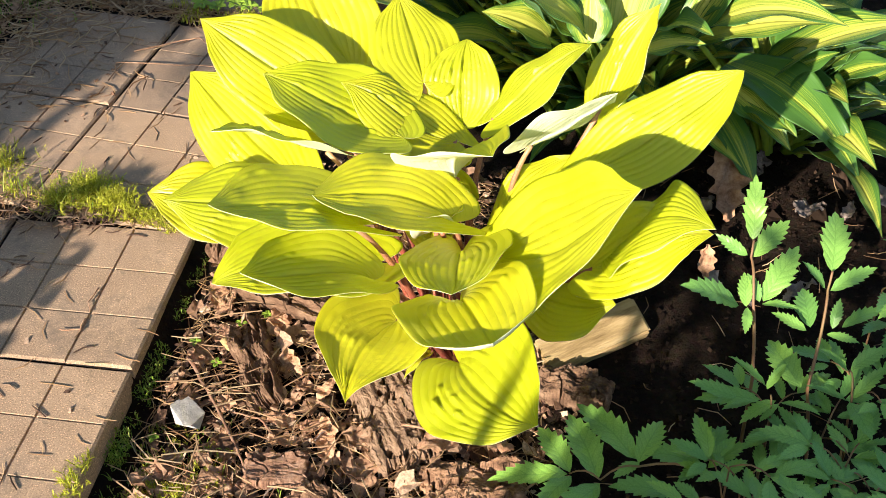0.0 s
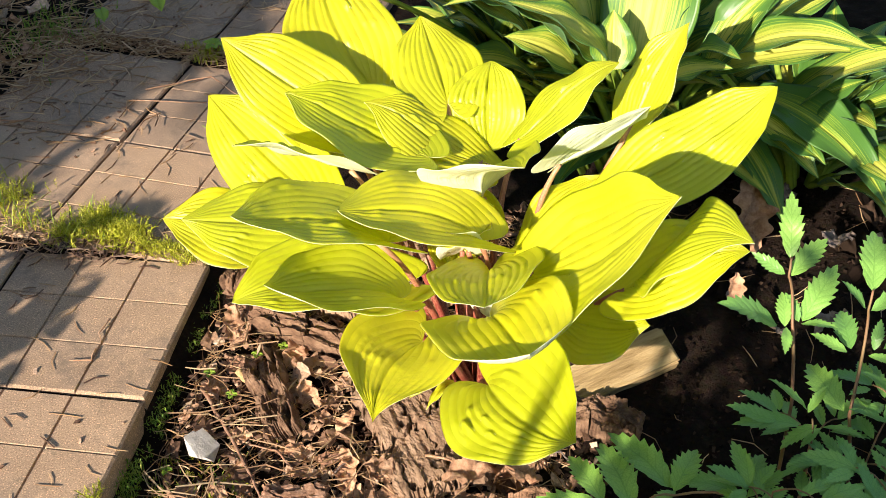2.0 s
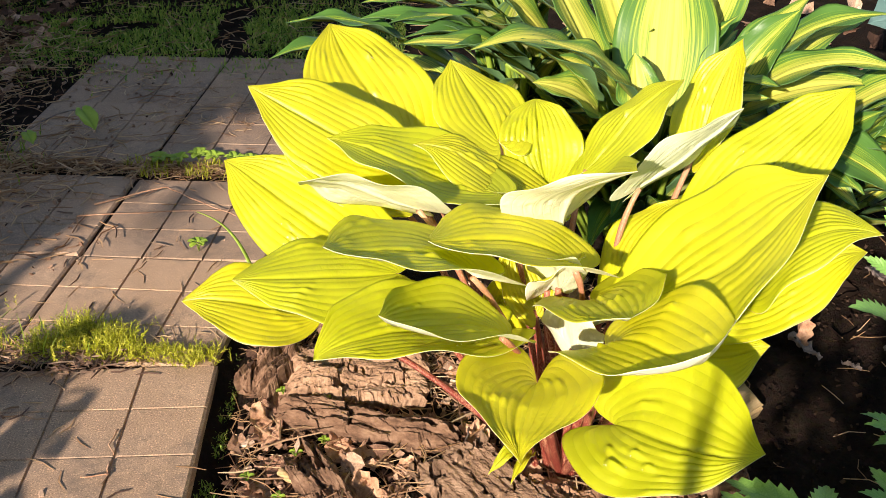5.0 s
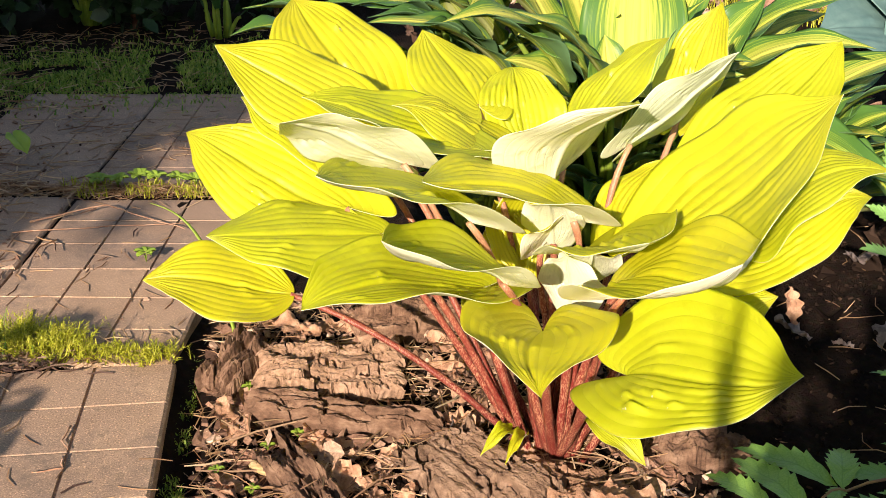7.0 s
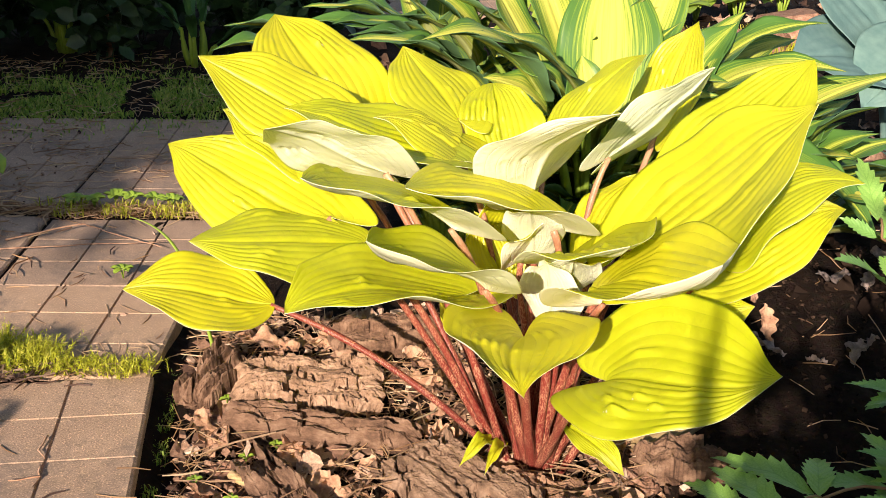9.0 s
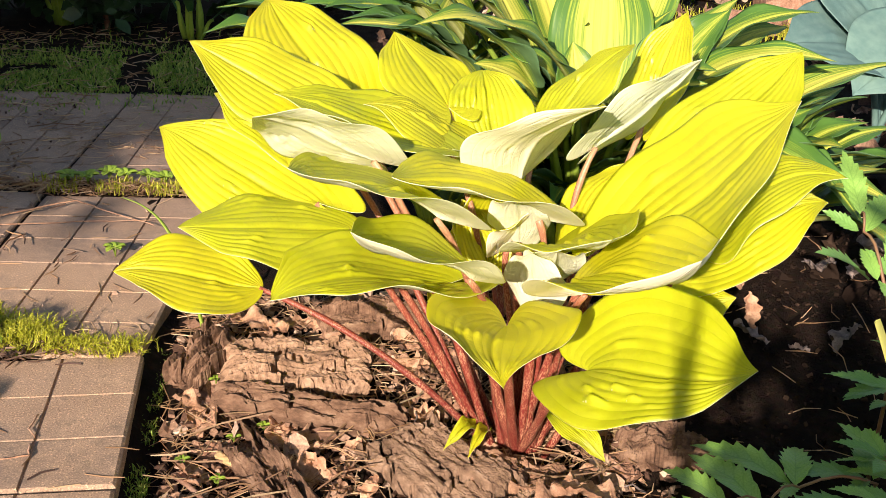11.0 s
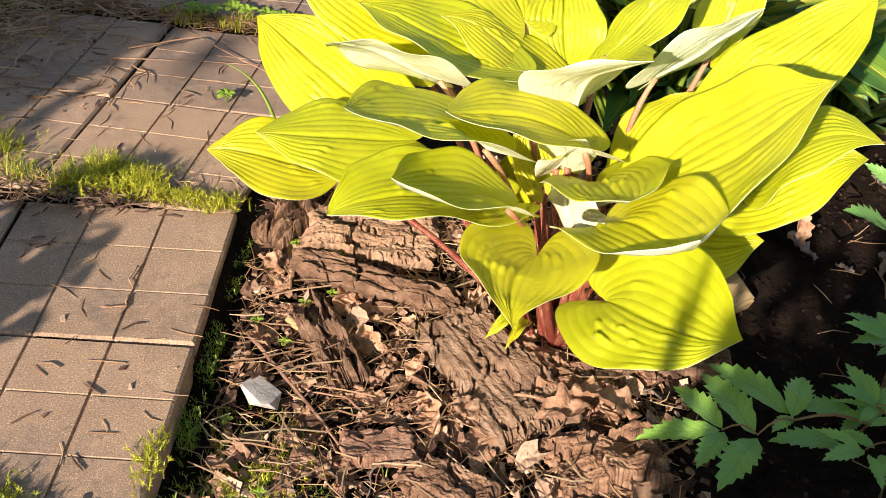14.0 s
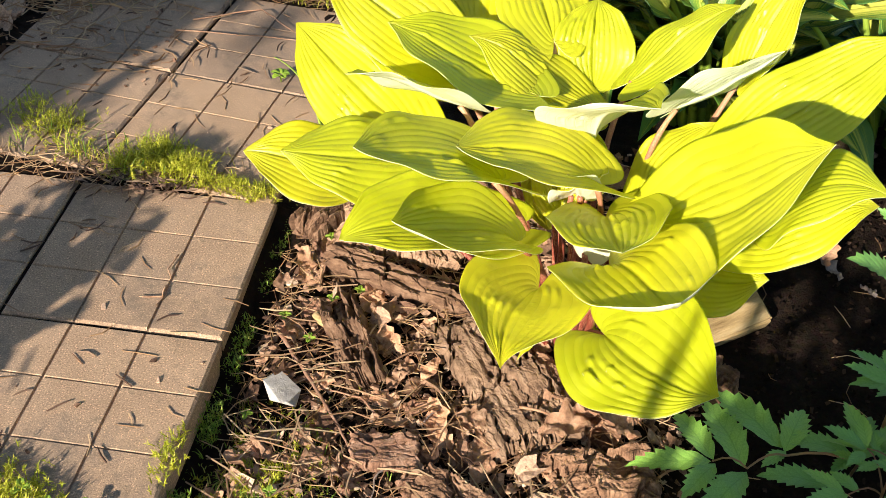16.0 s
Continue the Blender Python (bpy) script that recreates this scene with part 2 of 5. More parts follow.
def hosta_profile(u, full=1.0):
    if u > 0.36:
        a = (u - 0.36) / 0.64
        drip = max(0.0, (a - 0.72) / 0.28)
        return max(0.0, 1 - a ** 2.1) ** full * (1 - 0.45 * drip * (1 - 0.45 * drip))
    return math.sin(u / 0.36 * math.pi / 2)


def lance_profile(u):
    return max(0.0, math.sin(math.pi * min(1, (0.10 + 0.90 * u)) ** 0.85)) ** 0.9 * (1 - 0.25 * u * u)


def leaf_mesh(name, length, half, arch, cup_l, cup_r, profile, nu=26, nv=36, ribs=8, rib=0.0012, ruffle=0.003, pucker=0.0015, seed=0, lobe=0.2, thick=0.0006, droop=0.0, side=0.0, left=1.0):
    """Verts, faces, uvs and slots of a leaf blade: base at the origin, tip along y, face up z; upper and lower skin and the rim between."""
    verts, uvs = [], []
    ph = seed * 1.7
    for iu in range(nu + 1):
        u = (iu / nu) ** 1.4
        for iv in range(nv + 1):
            v = 2 * iv / nv - 1
            av = abs(v)
            cup = cup_l if v < 0 else cup_r
            hw = (half if v > 0 else half * left) * profile(u)
            y = u * length - lobe * (u / 0.09) * math.exp(1 - u / 0.09) * av ** 1.6 * length
            x = v * hw / math.sqrt(1 + (cup * 0.8) ** 2)
            x += side * length * 4 * u * (1 - u)
            z = cup * hw * v * v + length * 4 * u * (1 - u) * (arch + droop * (2 * u - 1))
            fade = min(1, 4 * (1 - u)) * min(1, 5 * u)
            z += -rib * fade * (1 - abs(math.sin(av * ribs * math.pi / 2))) ** 3 * (1.2 + 1.6 * noise.noise(Vector((v * 5, u * 2.5, seed)))) * (1 - 0.6 * av)
            z -= 0.0030 * fade * max(0, 1 - av * 9)
            z += ruffle * av ** 3 * math.sin(u * 13 + ph + (1.5 if v > 0 else 0)) * fade
            lane = math.floor(av * ribs / 2)
            hump = abs(math.sin(av * ribs * math.pi / 2))
            quilt = 2.2 * noise.noise(Vector((lane * 7.7 + 40 * (v > 0), u * length * 78, seed * 1.3)))
            wave = noise.noise(Vector((x * 24 + seed * 7.1, y * 24, seed * 3.3)))
            z += pucker * (1.1 * hump * (0.15 + max(0, quilt)) * (0.06 + 1.7 * max(0, wave)) + 0.55 * wave) * (1 - av ** 6) * fade
            verts.append(Vector((x, y, z)))
            uvs.append((iv / nv, u))
    w = nv + 1
    top = [(iu * w + iv, iu * w + iv + 1, (iu + 1) * w + iv + 1, (iu + 1) * w + iv) for iu in range(nu) for iv in range(nv)]
    n0 = len(verts)
    lower = [v - Vector((0, 0, thick)) for v in verts]
    bottom = [(d + n0, c + n0, b + n0, a + n0) for a, b, c, d in top]
    ring = [iv for iv in range(w)] + [iu * w + nv for iu in range(1, nu + 1)] + [nu * w + iv for iv in range(nv - 1, -1, -1)] + [iu * w for iu in range(nu - 1, 0, -1)]
    side = [(ring[i - 1] + n0, ring[i] + n0, ring[i], ring[i - 1]) for i in range(len(ring))]
    return verts + lower, top + bottom + side, uvs + uvs, [0] * len(top) + [1] * len(bottom) + [1] * len(side)


def blade_pose(base, tip, roll):
    """Pose of a blade whose base and tip are given, turned about its axis by roll radians."""
    b, t = Vector(base), Vector(tip)
    a = (t - b).normalized()
    s0 = a.cross(Vector((0, 0, 1))).normalized()
    n0 = s0.cross(a)
    s = math.cos(roll) * s0 + math.sin(roll) * n0
    n = -math.sin(roll) * s0 + math.cos(roll) * n0
    m = Matrix((s, a, n)).transposed().to_4x4()
    return Matrix.Translation(b) @ m


def tube(path, radii, sides=8, flat=1.0, cap=True):
    """Verts and faces of a tapered tube along a path of points."""
    verts, faces = [], []
    n = len(path)
    for i, p in enumerate(path):
        d = (path[min(i + 1, n - 1)] - path[max(i - 1, 0)]).normalized()
        x = d.cross(Vector((0.1, 0.2, 1))).normalized()
        y = d.cross(x)
        for k in range(sides):
            a = 2 * math.pi * k / sides
            verts.append(p + radii[i] * (math.cos(a) * x + flat * math.sin(a) * y))
    for i in range(n - 1):
        for k in range(sides):
            k2 = (k + 1) % sides
            faces.append((i * sides + k, i * sides + k2, (i + 1) * sides + k2, (i + 1) * sides + k))
    if cap:
        faces.append(tuple(range(sides))[::-1])
        faces.append(tuple(range((n - 1) * sides, n * sides)))
    return verts, faces


def bezier(p0, p1, p2, p3, n=14):
    out = []
    for i in range(n + 1):
        t = i / n
        out.append((1 - t) ** 3 * p0 + 3 * t * (1 - t) ** 2 * p1 + 3 * t * t * (1 - t) * p2 + t ** 3 * p3)
    return out


# ---- ground ----
def bed_height(x, y):
    """Height of the soil: low along the path, rising towards the back of the bed."""
    z = -0.065
    t = max(0, min(1, (y + 0.05) / 0.35))
    z += 0.035 * t
    t = max(0, min(1, (x - 0.45) / 0.5)) * max(0, min(1, (y - 0.05) / 0.4))
    z += 0.04 * t
    if x < 0.02:
        k = min(1, (0.02 - x) / 0.03)
        z = z * (1 - k) - (0.05 if y < -0.02 else 0.007) * k
    far = max(0, min(1, (y - 1.1) / 0.8))
    z = z * (1 - far) - 0.012 * far
    left = max(0, min(1, (-0.62 - x) / 0.1))
    z = z * (1 - left) - 0.005 * left
    return z


def ground_z(x, y):
    r = 0.012 * noise.noise(Vector((x * 9, y * 9, 0))) + 0.007 * noise.noise(Vector((x * 31, y * 31, 4)))
    if -0.64 < x < 0.04 and y < 1.62:
        r *= 0.3
    return bed_height(x, y) + r


def build_ground():
    near_x = [-0.9 + 0.0125 * i for i in range(201)]
    near_y = [-1.0 + 0.0125 * i for i in range(201)]
    out = [0.15, 0.4, 0.9, 2, 4, 8, 16, 35, 70, 150, 300]
    xs = [near_x[0] - o for o in reversed(out)] + near_x + [near_x[-1] + o for o in out]
    ys = [near_y[0] - o for o in reversed(out)] + near_y + [near_y[-1] + o for o in out]
    verts = [(x, y, ground_z(x, y)) for y in ys for x in xs]
    w = len(xs)
    faces = [(j * w + i, j * w + i + 1, (j + 1) * w + i + 1, (j + 1) * w + i) for j in range(len(ys) - 1) for i in range(w - 1)]
    return tagged(mesh_ob("ground", verts, faces, SOIL), "dark brown garden soil with bark crumbs and litter", "ground", kind="structure")


build_ground()


# ---- paving ----
def slab_mesh(size=0.297, cells=3, thick=0.045):
    """A concrete slab scored into squares: raised cells with bevelled edges over a recessed joint level."""
    bm = bmesh.new()
    c = size / cells
    g = 0.0010
    for i in range(cells):
        for j in range(cells):
            x0, y0 = -size / 2 + i * c, -size / 2 + j * c
            e = [0.0025 if i == 0 else g, 0.0025 if i == cells - 1 else g, 0.0025 if j == 0 else g, 0.0025 if j == cells - 1 else g]
            lo = [bm.verts.new((x0 + (0.0 if i == 0 else g), y0 + (0.0 if j == 0 else g), -0.0032)), bm.verts.new((x0 + c - (0.0 if i == cells - 1 else g), y0 + (0.0 if j == 0 else g), -0.0032)),
                  bm.verts.new((x0 + c - (0.0 if i == cells - 1 else g), y0 + c - (0.0 if j == cells - 1 else g), -0.0032)), bm.verts.new((x0 + (0.0 if i == 0 else g), y0 + c - (0.0 if j == cells - 1 else g), -0.0032))]
            hi = [bm.verts.new((x0 + e[0] + 0.0010, y0 + e[2] + 0.0010, 0)), bm.verts.new((x0 + c - e[1] - 0.0010, y0 + e[2] + 0.0010, 0)),
                  bm.verts.new((x0 + c - e[1] - 0.0010, y0 + c - e[3] - 0.0010, 0)), bm.verts.new((x0 + e[0] + 0.0010, y0 + c - e[3] - 0.0010, 0))]
            bm.faces.new(hi)
            for k in range(4):
                bm.faces.new((lo[k], lo[(k + 1) % 4], hi[(k + 1) % 4], hi[k]))
    h = size / 2
    a = [bm.verts.new((sx * h, sy * h, -0.0032)) for sx, sy in ((-1, -1), (1, -1), (1, 1), (-1, 1))]
    b = [bm.verts.new((sx * h, sy * h, -thick)) for sx, sy in ((-1, -1), (1, -1), (1, 1), (-1, 1))]
    bm.faces.new(a)
    bm.faces.new(b[::-1])
    for k in range(4):
        bm.faces.new((b[k], b[(k + 1) % 4], a[(k + 1) % 4], a[k]))
    me = bpy.data.meshes.new("slab")
    bm.to_mesh(me)
    bm.free()
    me.materials.append(PAVING)
    return me


pavement = thing("pavement", (0, 0, 0), "garden path of brown concrete slabs scored into squares", "path", kind="structure")
SLAB = slab_mesh()
rs = random.Random(3)


def slab(cx, cy, turn, z=0.0):
    ob = new("slab", SLAB)
    ob.parent = pavement
    ob.matrix_basis = pose(cx, cy, z, rs.uniform(-0.25, 0.25), rs.uniform(-0.25, 0.25), turn)
    return ob


for i in range(2):
    for j in (-3, -2, -1, 0):
        slab(-0.15 - 0.303 * i, 0.15 + 0.302 * j, rs.uniform(-0.3, 0.3), rs.uniform(-0.002, 0.0))
turn7 = Matrix.Rotation(radians(-7), 3, "Z")
corner = Vector((0.03, 0.592, 0))
for i in range(2):
    for j, lift in ((-1, 0.0), (0, 0.0), (1, 0.06), (2, 0.06)):
        c = corner + turn7 @ Vector((-0.15 - 0.302 * i, 0.15 + 0.302 * j + lift, 0))
        slab(c.x, c.y, -7 + rs.uniform(-0.4, 0.4), rs.uniform(-0.004, 0.0))

# ---- gold hosta ----
CROWN = Vector((0.445, 0.11, -0.035))
hosta = thing("hosta", (0.445, 0.11, -0.03), "gold-leaved hosta clump with puckered heart-shaped leaves on red stalks", "plant")


def gold_leaf_at(seed, base, tip, roll, half, arch, cup_l, cup_r, droop=0.0, side=0.0, lobe=0.26, full=1.0, stalk=True, left=1.0):
    length = (Vector(tip) - Vector(base)).length
    v, f, uvs, slots = leaf_mesh("leaf", length, half, arch, cup_l, cup_r, lambda u: hosta_profile(u, full), nu=52, nv=60, ribs=14, seed=seed, rib=0.0011, ruffle=0.0045, pucker=0.0036, lobe=lobe, droop=droop, side=side, left=left)
    ob = mesh_ob("leaf", v, f, [GOLD, PALE], hosta, uvs=uvs, slots=slots)
    m = blade_pose(base, tip, roll)
    ob.matrix_basis = Matrix.Translation(-hosta.location) @ m
    if not stalk:
        return
    b = Vector(base)
    axis = (Vector(tip) - b).normalized()
    out = Vector((b.x - CROWN.x, b.y - CROWN.y, 0))
    r = random.Random(seed)
    p0 = CROWN + out * 0.09 + Vector((r.uniform(-0.012, 0.012), r.uniform(-0.012, 0.012), -0.02))
    p1 = p0 + (b - p0) * 0.4 + Vector((r.uniform(-0.012, 0.012), r.uniform(-0.012, 0.012), 0.02 + r.uniform(0, 0.015)))
    bend = Vector((axis.x, axis.y, 0)) * 0.03
    p2 = b - bend - (b - p0) * 0.18
    path = bezier(p0, p1, p2, b + axis * 0.004 - Vector((0, 0, 0.002)))
    radii = [r.uniform(0.0056, 0.0070) - 0.0026 * (i / 14) for i in range(15)]
    sv, sf = tube([p - hosta.location for p in path], radii, 10, 0.8)
    mesh_ob("stalk", sv, sf, STALK, hosta, label="red speckled leaf stalk")


gold_leaf_at(1, (0.265, 0.327, 0.314), (0.164, 0.474, 0.419), 0.16, 0.081, 0.07, 0.13, 0.01, 0.02, -0.07, 0.27, 0.97)
gold_leaf_at(2, (0.251, 0.229, 0.317), (0.079, 0.267, 0.410), 0.43, 0.067, 0.02, -0.01, 0.04, 0.01, -0.01, 0.28, 0.96)
gold_leaf_at(3, (0.219, 0.147, 0.256), (0.035, 0.306, 0.298), 0.42, 0.066, -0.01, -0.17, 0.15, 0.10, -0.02, 0.28, 1.01)
gold_leaf_at(4, (0.368, 0.174, 0.307), (0.173, 0.221, 0.360), -0.04, 0.085, 0.00, 0.16, 0.20, 0.04, 0.01, 0.17, 0.85)
gold_leaf_at(5, (0.434, 0.207, 0.284), (0.273, 0.240, 0.342), 0.09, 0.059, 0.04, -0.11, -0.05, 0.13, -0.04, 0.25, 0.94)
gold_leaf_at(6, (0.335, 0.014, 0.286), (0.186, -0.068, 0.369), 0.075, 0.083, 0.038, 0.205, 0.016, -0.084, 0.069, 0.383, 0.927, left=0.72)
gold_leaf_at(7, (0.377, 0.280, 0.326), (0.322, 0.400, 0.391), -0.08, 0.065, -0.00, -0.06, -0.02, -0.03, 0.03, 0.28, 0.98)
gold_leaf_at(8, (0.435, 0.251, 0.278), (0.428, 0.352, 0.353), 0.01, 0.053, 0.09, 0.15, 0.14, 0.08, -0.03, 0.10, 0.80)
gold_leaf_at(9, (0.477, 0.231, 0.306), (0.600, 0.280, 0.401), 0.14, 0.058, 0.07, -0.08, -0.05, 0.07, 0.01, 0.22, 0.89)
gold_leaf_at(10, (0.622, 0.285, 0.306), (0.686, 0.353, 0.426), 0.24, 0.049, 0.05, 0.09, 0.10, 0.03, -0.01, 0.27, 1.07)
gold_leaf_at(11, (0.532, 0.181, 0.304), (0.639, 0.153, 0.413), 0.54, 0.056, -0.01, 0.14, 0.21, -0.00, -0.02, 0.27, 0.97)
gold_leaf_at(12, (0.442, 0.141, 0.273), (0.502, 0.029, 0.396), -0.13, 0.076, 0.13, 0.12, 0.35, -0.04, 0.06, 0.29, 0.99)
gold_leaf_at(13, (0.604, 0.158, 0.283), (0.794, 0.245, 0.399), -0.378, 0.061, -0.013, 0.049, 0.081, 0.015, 0.032, 0.198, 0.756, left=0.97)
gold_leaf_at(14, (0.514, 0.010, 0.260), (0.673, -0.040, 0.419), -0.221, 0.110, -0.032, 0.272, 0.08, 0.051, 0.097, 0.294, 0.999, left=1.01)
gold_leaf_at(15, (0.642, 0.098, 0.209), (0.766, 0.028, 0.316), -0.20, 0.073, 0.15, -0.01, -0.10, 0.13, -0.04, 0.05, 0.95)
gold_leaf_at(16, (0.624, 0.070, 0.200), (0.769, 0.069, 0.274), -0.30, 0.063, 0.10, 0.15, -0.04, 0.10, -0.01, 0.29, 0.97)
gold_leaf_at(17, (0.153, 0.200, 0.133), (-0.015, 0.194, 0.161), 0.29, 0.068, 0.06, 0.04, 0.09, 0.07, -0.01, 0.05, 0.86)
gold_leaf_at(18, (0.252, 0.108, 0.240), (0.074, 0.055, 0.267), 0.21, 0.077, 0.04, -0.10, -0.11, 0.00, -0.04, 0.15, 0.93)
gold_leaf_at(19, (0.352, 0.041, 0.203), (0.167, -0.056, 0.233), -0.00, 0.081, 0.08, 0.17, 0.24, 0.07, 0.00, 0.28, 0.70)
gold_leaf_at(20, (0.363, -0.028, 0.237), (0.239, -0.139, 0.334), 0.186, 0.061, 0.005, 0.336, 0.276, -0.099, 0.033, 0.204, 1.028, left=1.03)
gold_leaf_at(21, (0.450, 0.061, 0.265), (0.287, 0.009, 0.332), 0.168, 0.077, 0.058, 0.307, -0.044, -0.079, 0.098, 0.286, 0.742, left=1.05)
gold_leaf_at(22, (0.463, 0.041, 0.234), (0.475, -0.122, 0.314), -0.17, 0.071, 0.02, 0.29, 0.19, -0.07, -0.00, 0.42, 0.98)
gold_leaf_at(23, (0.473, -0.045, 0.225), (0.531, -0.203, 0.326), -0.306, 0.084, 0.022, 0.247, 0.353, -0.175, -0.014, 0.272, 0.585, left=0.97)
gold_leaf_at(24, (0.395, -0.059, 0.199), (0.366, -0.210, 0.214), 0.036, 0.066, 0.078, 0.242, 0.330, -0.012, 0.090, 0.460, 1.519, left=1.25)
gold_leaf_at(25, (0.476, -0.075, 0.156), (0.584, -0.227, 0.232), -0.374, 0.075, 0.042, 0.364, -0.056, -0.097, 0.074, 0.323, 1.074, left=1.27)
gold_leaf_at(26, (0.558, 0.065, 0.151), (0.660, 0.025, 0.184), -0.534, 0.054, -0.000, -0.015, 0.001, -0.008, 0.066, 0.277, 1.054, left=1.04)
gold_leaf_at(27, (0.514, 0.126, 0.212), (0.594, 0.201, 0.281), 0.15, 0.050, 0.10, 0.10, 0.10, 0.00, 0.00, 0.28, 1.00)
gold_leaf_at(28, (0.280, 0.128, 0.310), (0.153, 0.055, 0.381), -0.420, 0.072, 0.066, 0.038, -0.080, 0.033, 0.045, 0.286, 0.868, left=0.85)

# small low leaves at the foot of the clump
gold_leaf_at(41, (0.390, 0.100, -0.010), (0.352, 0.060, -0.012), 0.4, 0.010, 0.38, 0.5, 0.5, stalk=False)
gold_leaf_at(42, (0.405, 0.090, -0.012), (0.378, 0.045, -0.016), 0.2, 0.008, 0.32, 0.6, 0.6, stalk=False)
gold_leaf_at(43, (0.482, 0.085, 0.015), (0.530, 0.020, -0.012), -0.4, 0.019, 0.15, 0.3, 0.3, stalk=False)
gold_leaf_at(44, (0.385, 0.24, 0.14), (0.40, 0.27, 0.03), 3.3, 0.036, 0.1, 0.1, 0.1, stalk=False)
gold_leaf_at(46, (0.416, 0.170, 0.252), (0.406, 0.205, 0.142), 3.14, 0.052, 0.05, 0.1, 0.1, stalk=False)
gold_leaf_at(47, (0.432, 0.085, 0.228), (0.413, 0.025, 0.300), 0.0, 0.034, 0.08, 0.2, 0.2)
gold_leaf_at(48, (0.464, 0.060, 0.196), (0.454, -0.005, 0.255), 0.1, 0.034, 0.06, 0.2, 0.2)
gold_leaf_at(49, (0.411, 0.13, 0.172), (0.382, 0.18, 0.246), 0.1, 0.036, 0.05, 0.15, 0.15)
gold_leaf_at(50, (0.446, 0.05, 0.168), (0.431, 0.015, 0.246), 0.1, 0.036, 0.05, 0.15, 0.15)
gold_leaf_at(52, (0.42, 0.1, 0.217), (0.45, 0.05, 0.283), -0.2, 0.04, 0.05, 0.15, 0.15)
gold_leaf_at(45, (0.25, 0.25, 0.27), (0.10, 0.32, 0.335), 0.3, 0.06, 0.04, 0.05, 0.05)


SHADE_LEAF = plain_leaf("shade_leaf", (0.04, 0.12, 0.03), (0.07, 0.18, 0.05), 0.4)


# ---- streaked hosta behind ----
def lance_leaf(parent, mats, base, tip, roll, half, arch, cup, seed, droop=0.0, profile=lance_profile):
    length = (Vector(tip) - Vector(base)).length
    v, f, uvs, slots = leaf_mesh("leaf", length, half, arch, cup, cup, profile, nu=20, nv=20, ribs=7, rib=0.0014, ruffle=0.006, pucker=0.001, seed=seed, lobe=0.0, droop=droop)
    ob = mesh_ob("leaf", v, f, mats, parent, uvs=uvs, slots=slots)
    ob.matrix_basis = Matrix.Translation(-parent.location) @ blade_pose(base, tip, roll)
    return ob


def rosette(t, count, reach, height, half, mats, seed, a0=0.0, a1=2 * math.pi):
    """Arching leaves round a centre, low ones outside and upright ones inside."""
    p = t.location.copy()
    r = random.Random(seed)
    for i in range(count):
        ring = i / count
        a = a0 + (a1 - a0) * ((i * 0.381966) % 1.0) + r.uniform(-0.2, 0.2)
        rr = reach * (0.25 + 0.75 * (1 - ring)) * r.uniform(0.85, 1.15)
        hh = height * (0.35 + 0.65 * ring) * r.uniform(0.85, 1.15)
        d = Vector((math.cos(a), math.sin(a), 0))
        base = p + d * rr * 0.22 + Vector((0, 0, hh * 0.5))
        tip = p + d * rr + Vector((0, 0, hh))
        lance_leaf(t, mats, base, tip, r.uniform(-0.3, 0.3), half * r.uniform(0.8, 1.15), 0.16, 0.22, seed * 50 + i)
        sv, sf = tube([q - p for q in bezier(p + d * 0.02, p + d * 0.04 + Vector((0, 0, hh * 0.3)), base - d * 0.01, base + d * 0.004, 6)], [0.006] * 3 + [0.005] * 4, 6)
        mesh_ob("stalk", sv, sf, CLOVER, t)


STREAKS = [STREAK, STREAK_BACK]
streaked = thing("hosta", (0.64, 0.68, -0.01), "green hosta with yellow-streaked lance-shaped leaves", "plant", "streaked hostas behind")
streaked_low = thing("hosta", (0.92, 0.66, -0.01), "dark green streaked hosta with drooping leaves over the litter", "plant", "streaked hostas behind")


def streaked_leaf_at(t, seed, base, tip, half, roll=0.0, arch=0.14, cup=0.25):
    b = Vector(base)
    lance_leaf(t, [STREAK_GOLD, STREAK_BACK] if seed in (5, 6, 7, 8, 9, 15, 16, 17, 44, 45, 46, 48, 61, 64, 66, 67) else STREAKS, base, tip, roll, half, arch, cup, 300 + seed)
    p = t.location
    d = Vector((b.x - p.x, b.y - p.y, 0))
    path = bezier(p + d * 0.2 - Vector((0, 0, 0.02)), p + d * 0.35 + Vector((0, 0, 0.5 * (b.z - p.z))), b - d * 0.15 - Vector((0, 0, 0.02)), b + (Vector(tip) - b) * 0.04, 8)
    v, f = tube([q - p for q in path], [0.007 - 0.0004 * k for k in range(9)], 7)
    mesh_ob("stalk", v, f, CLOVER, t)


streaked_leaf_at(streaked, 1, (0.23, 0.58, 0.33), (0.082, 0.46, 0.376), 0.026, 0.2, 0.12)
streaked_leaf_at(streaked, 2, (0.26, 0.64, 0.34), (0.092, 0.60, 0.382), 0.022, 0.1, 0.10)
streaked_leaf_at(streaked, 3, (0.46, 0.57, 0.28), (0.257, 0.50, 0.379), 0.042, 0.15)
streaked_leaf_at(streaked, 4, (0.42, 0.63, 0.30), (0.196, 0.60, 0.385), 0.040, 0.2)
streaked_leaf_at(streaked, 5, (0.53, 0.57, 0.30), (0.348, 0.43, 0.392), 0.036, 0.3, 0.16)
streaked_leaf_at(streaked, 6, (0.585, 0.50, 0.285), (0.440, 0.43, 0.405), 0.034, 0.4, 0.10)
streaked_leaf_at(streaked, 7, (0.63, 0.545, 0.252), (0.665, 0.705, 0.482), 0.080, 0.1, 0.02, 0.12)
streaked_leaf_at(streaked, 8, (0.59, 0.50, 0.27), (0.587, 0.545, 0.345), 0.036, 0.0, 0.05)
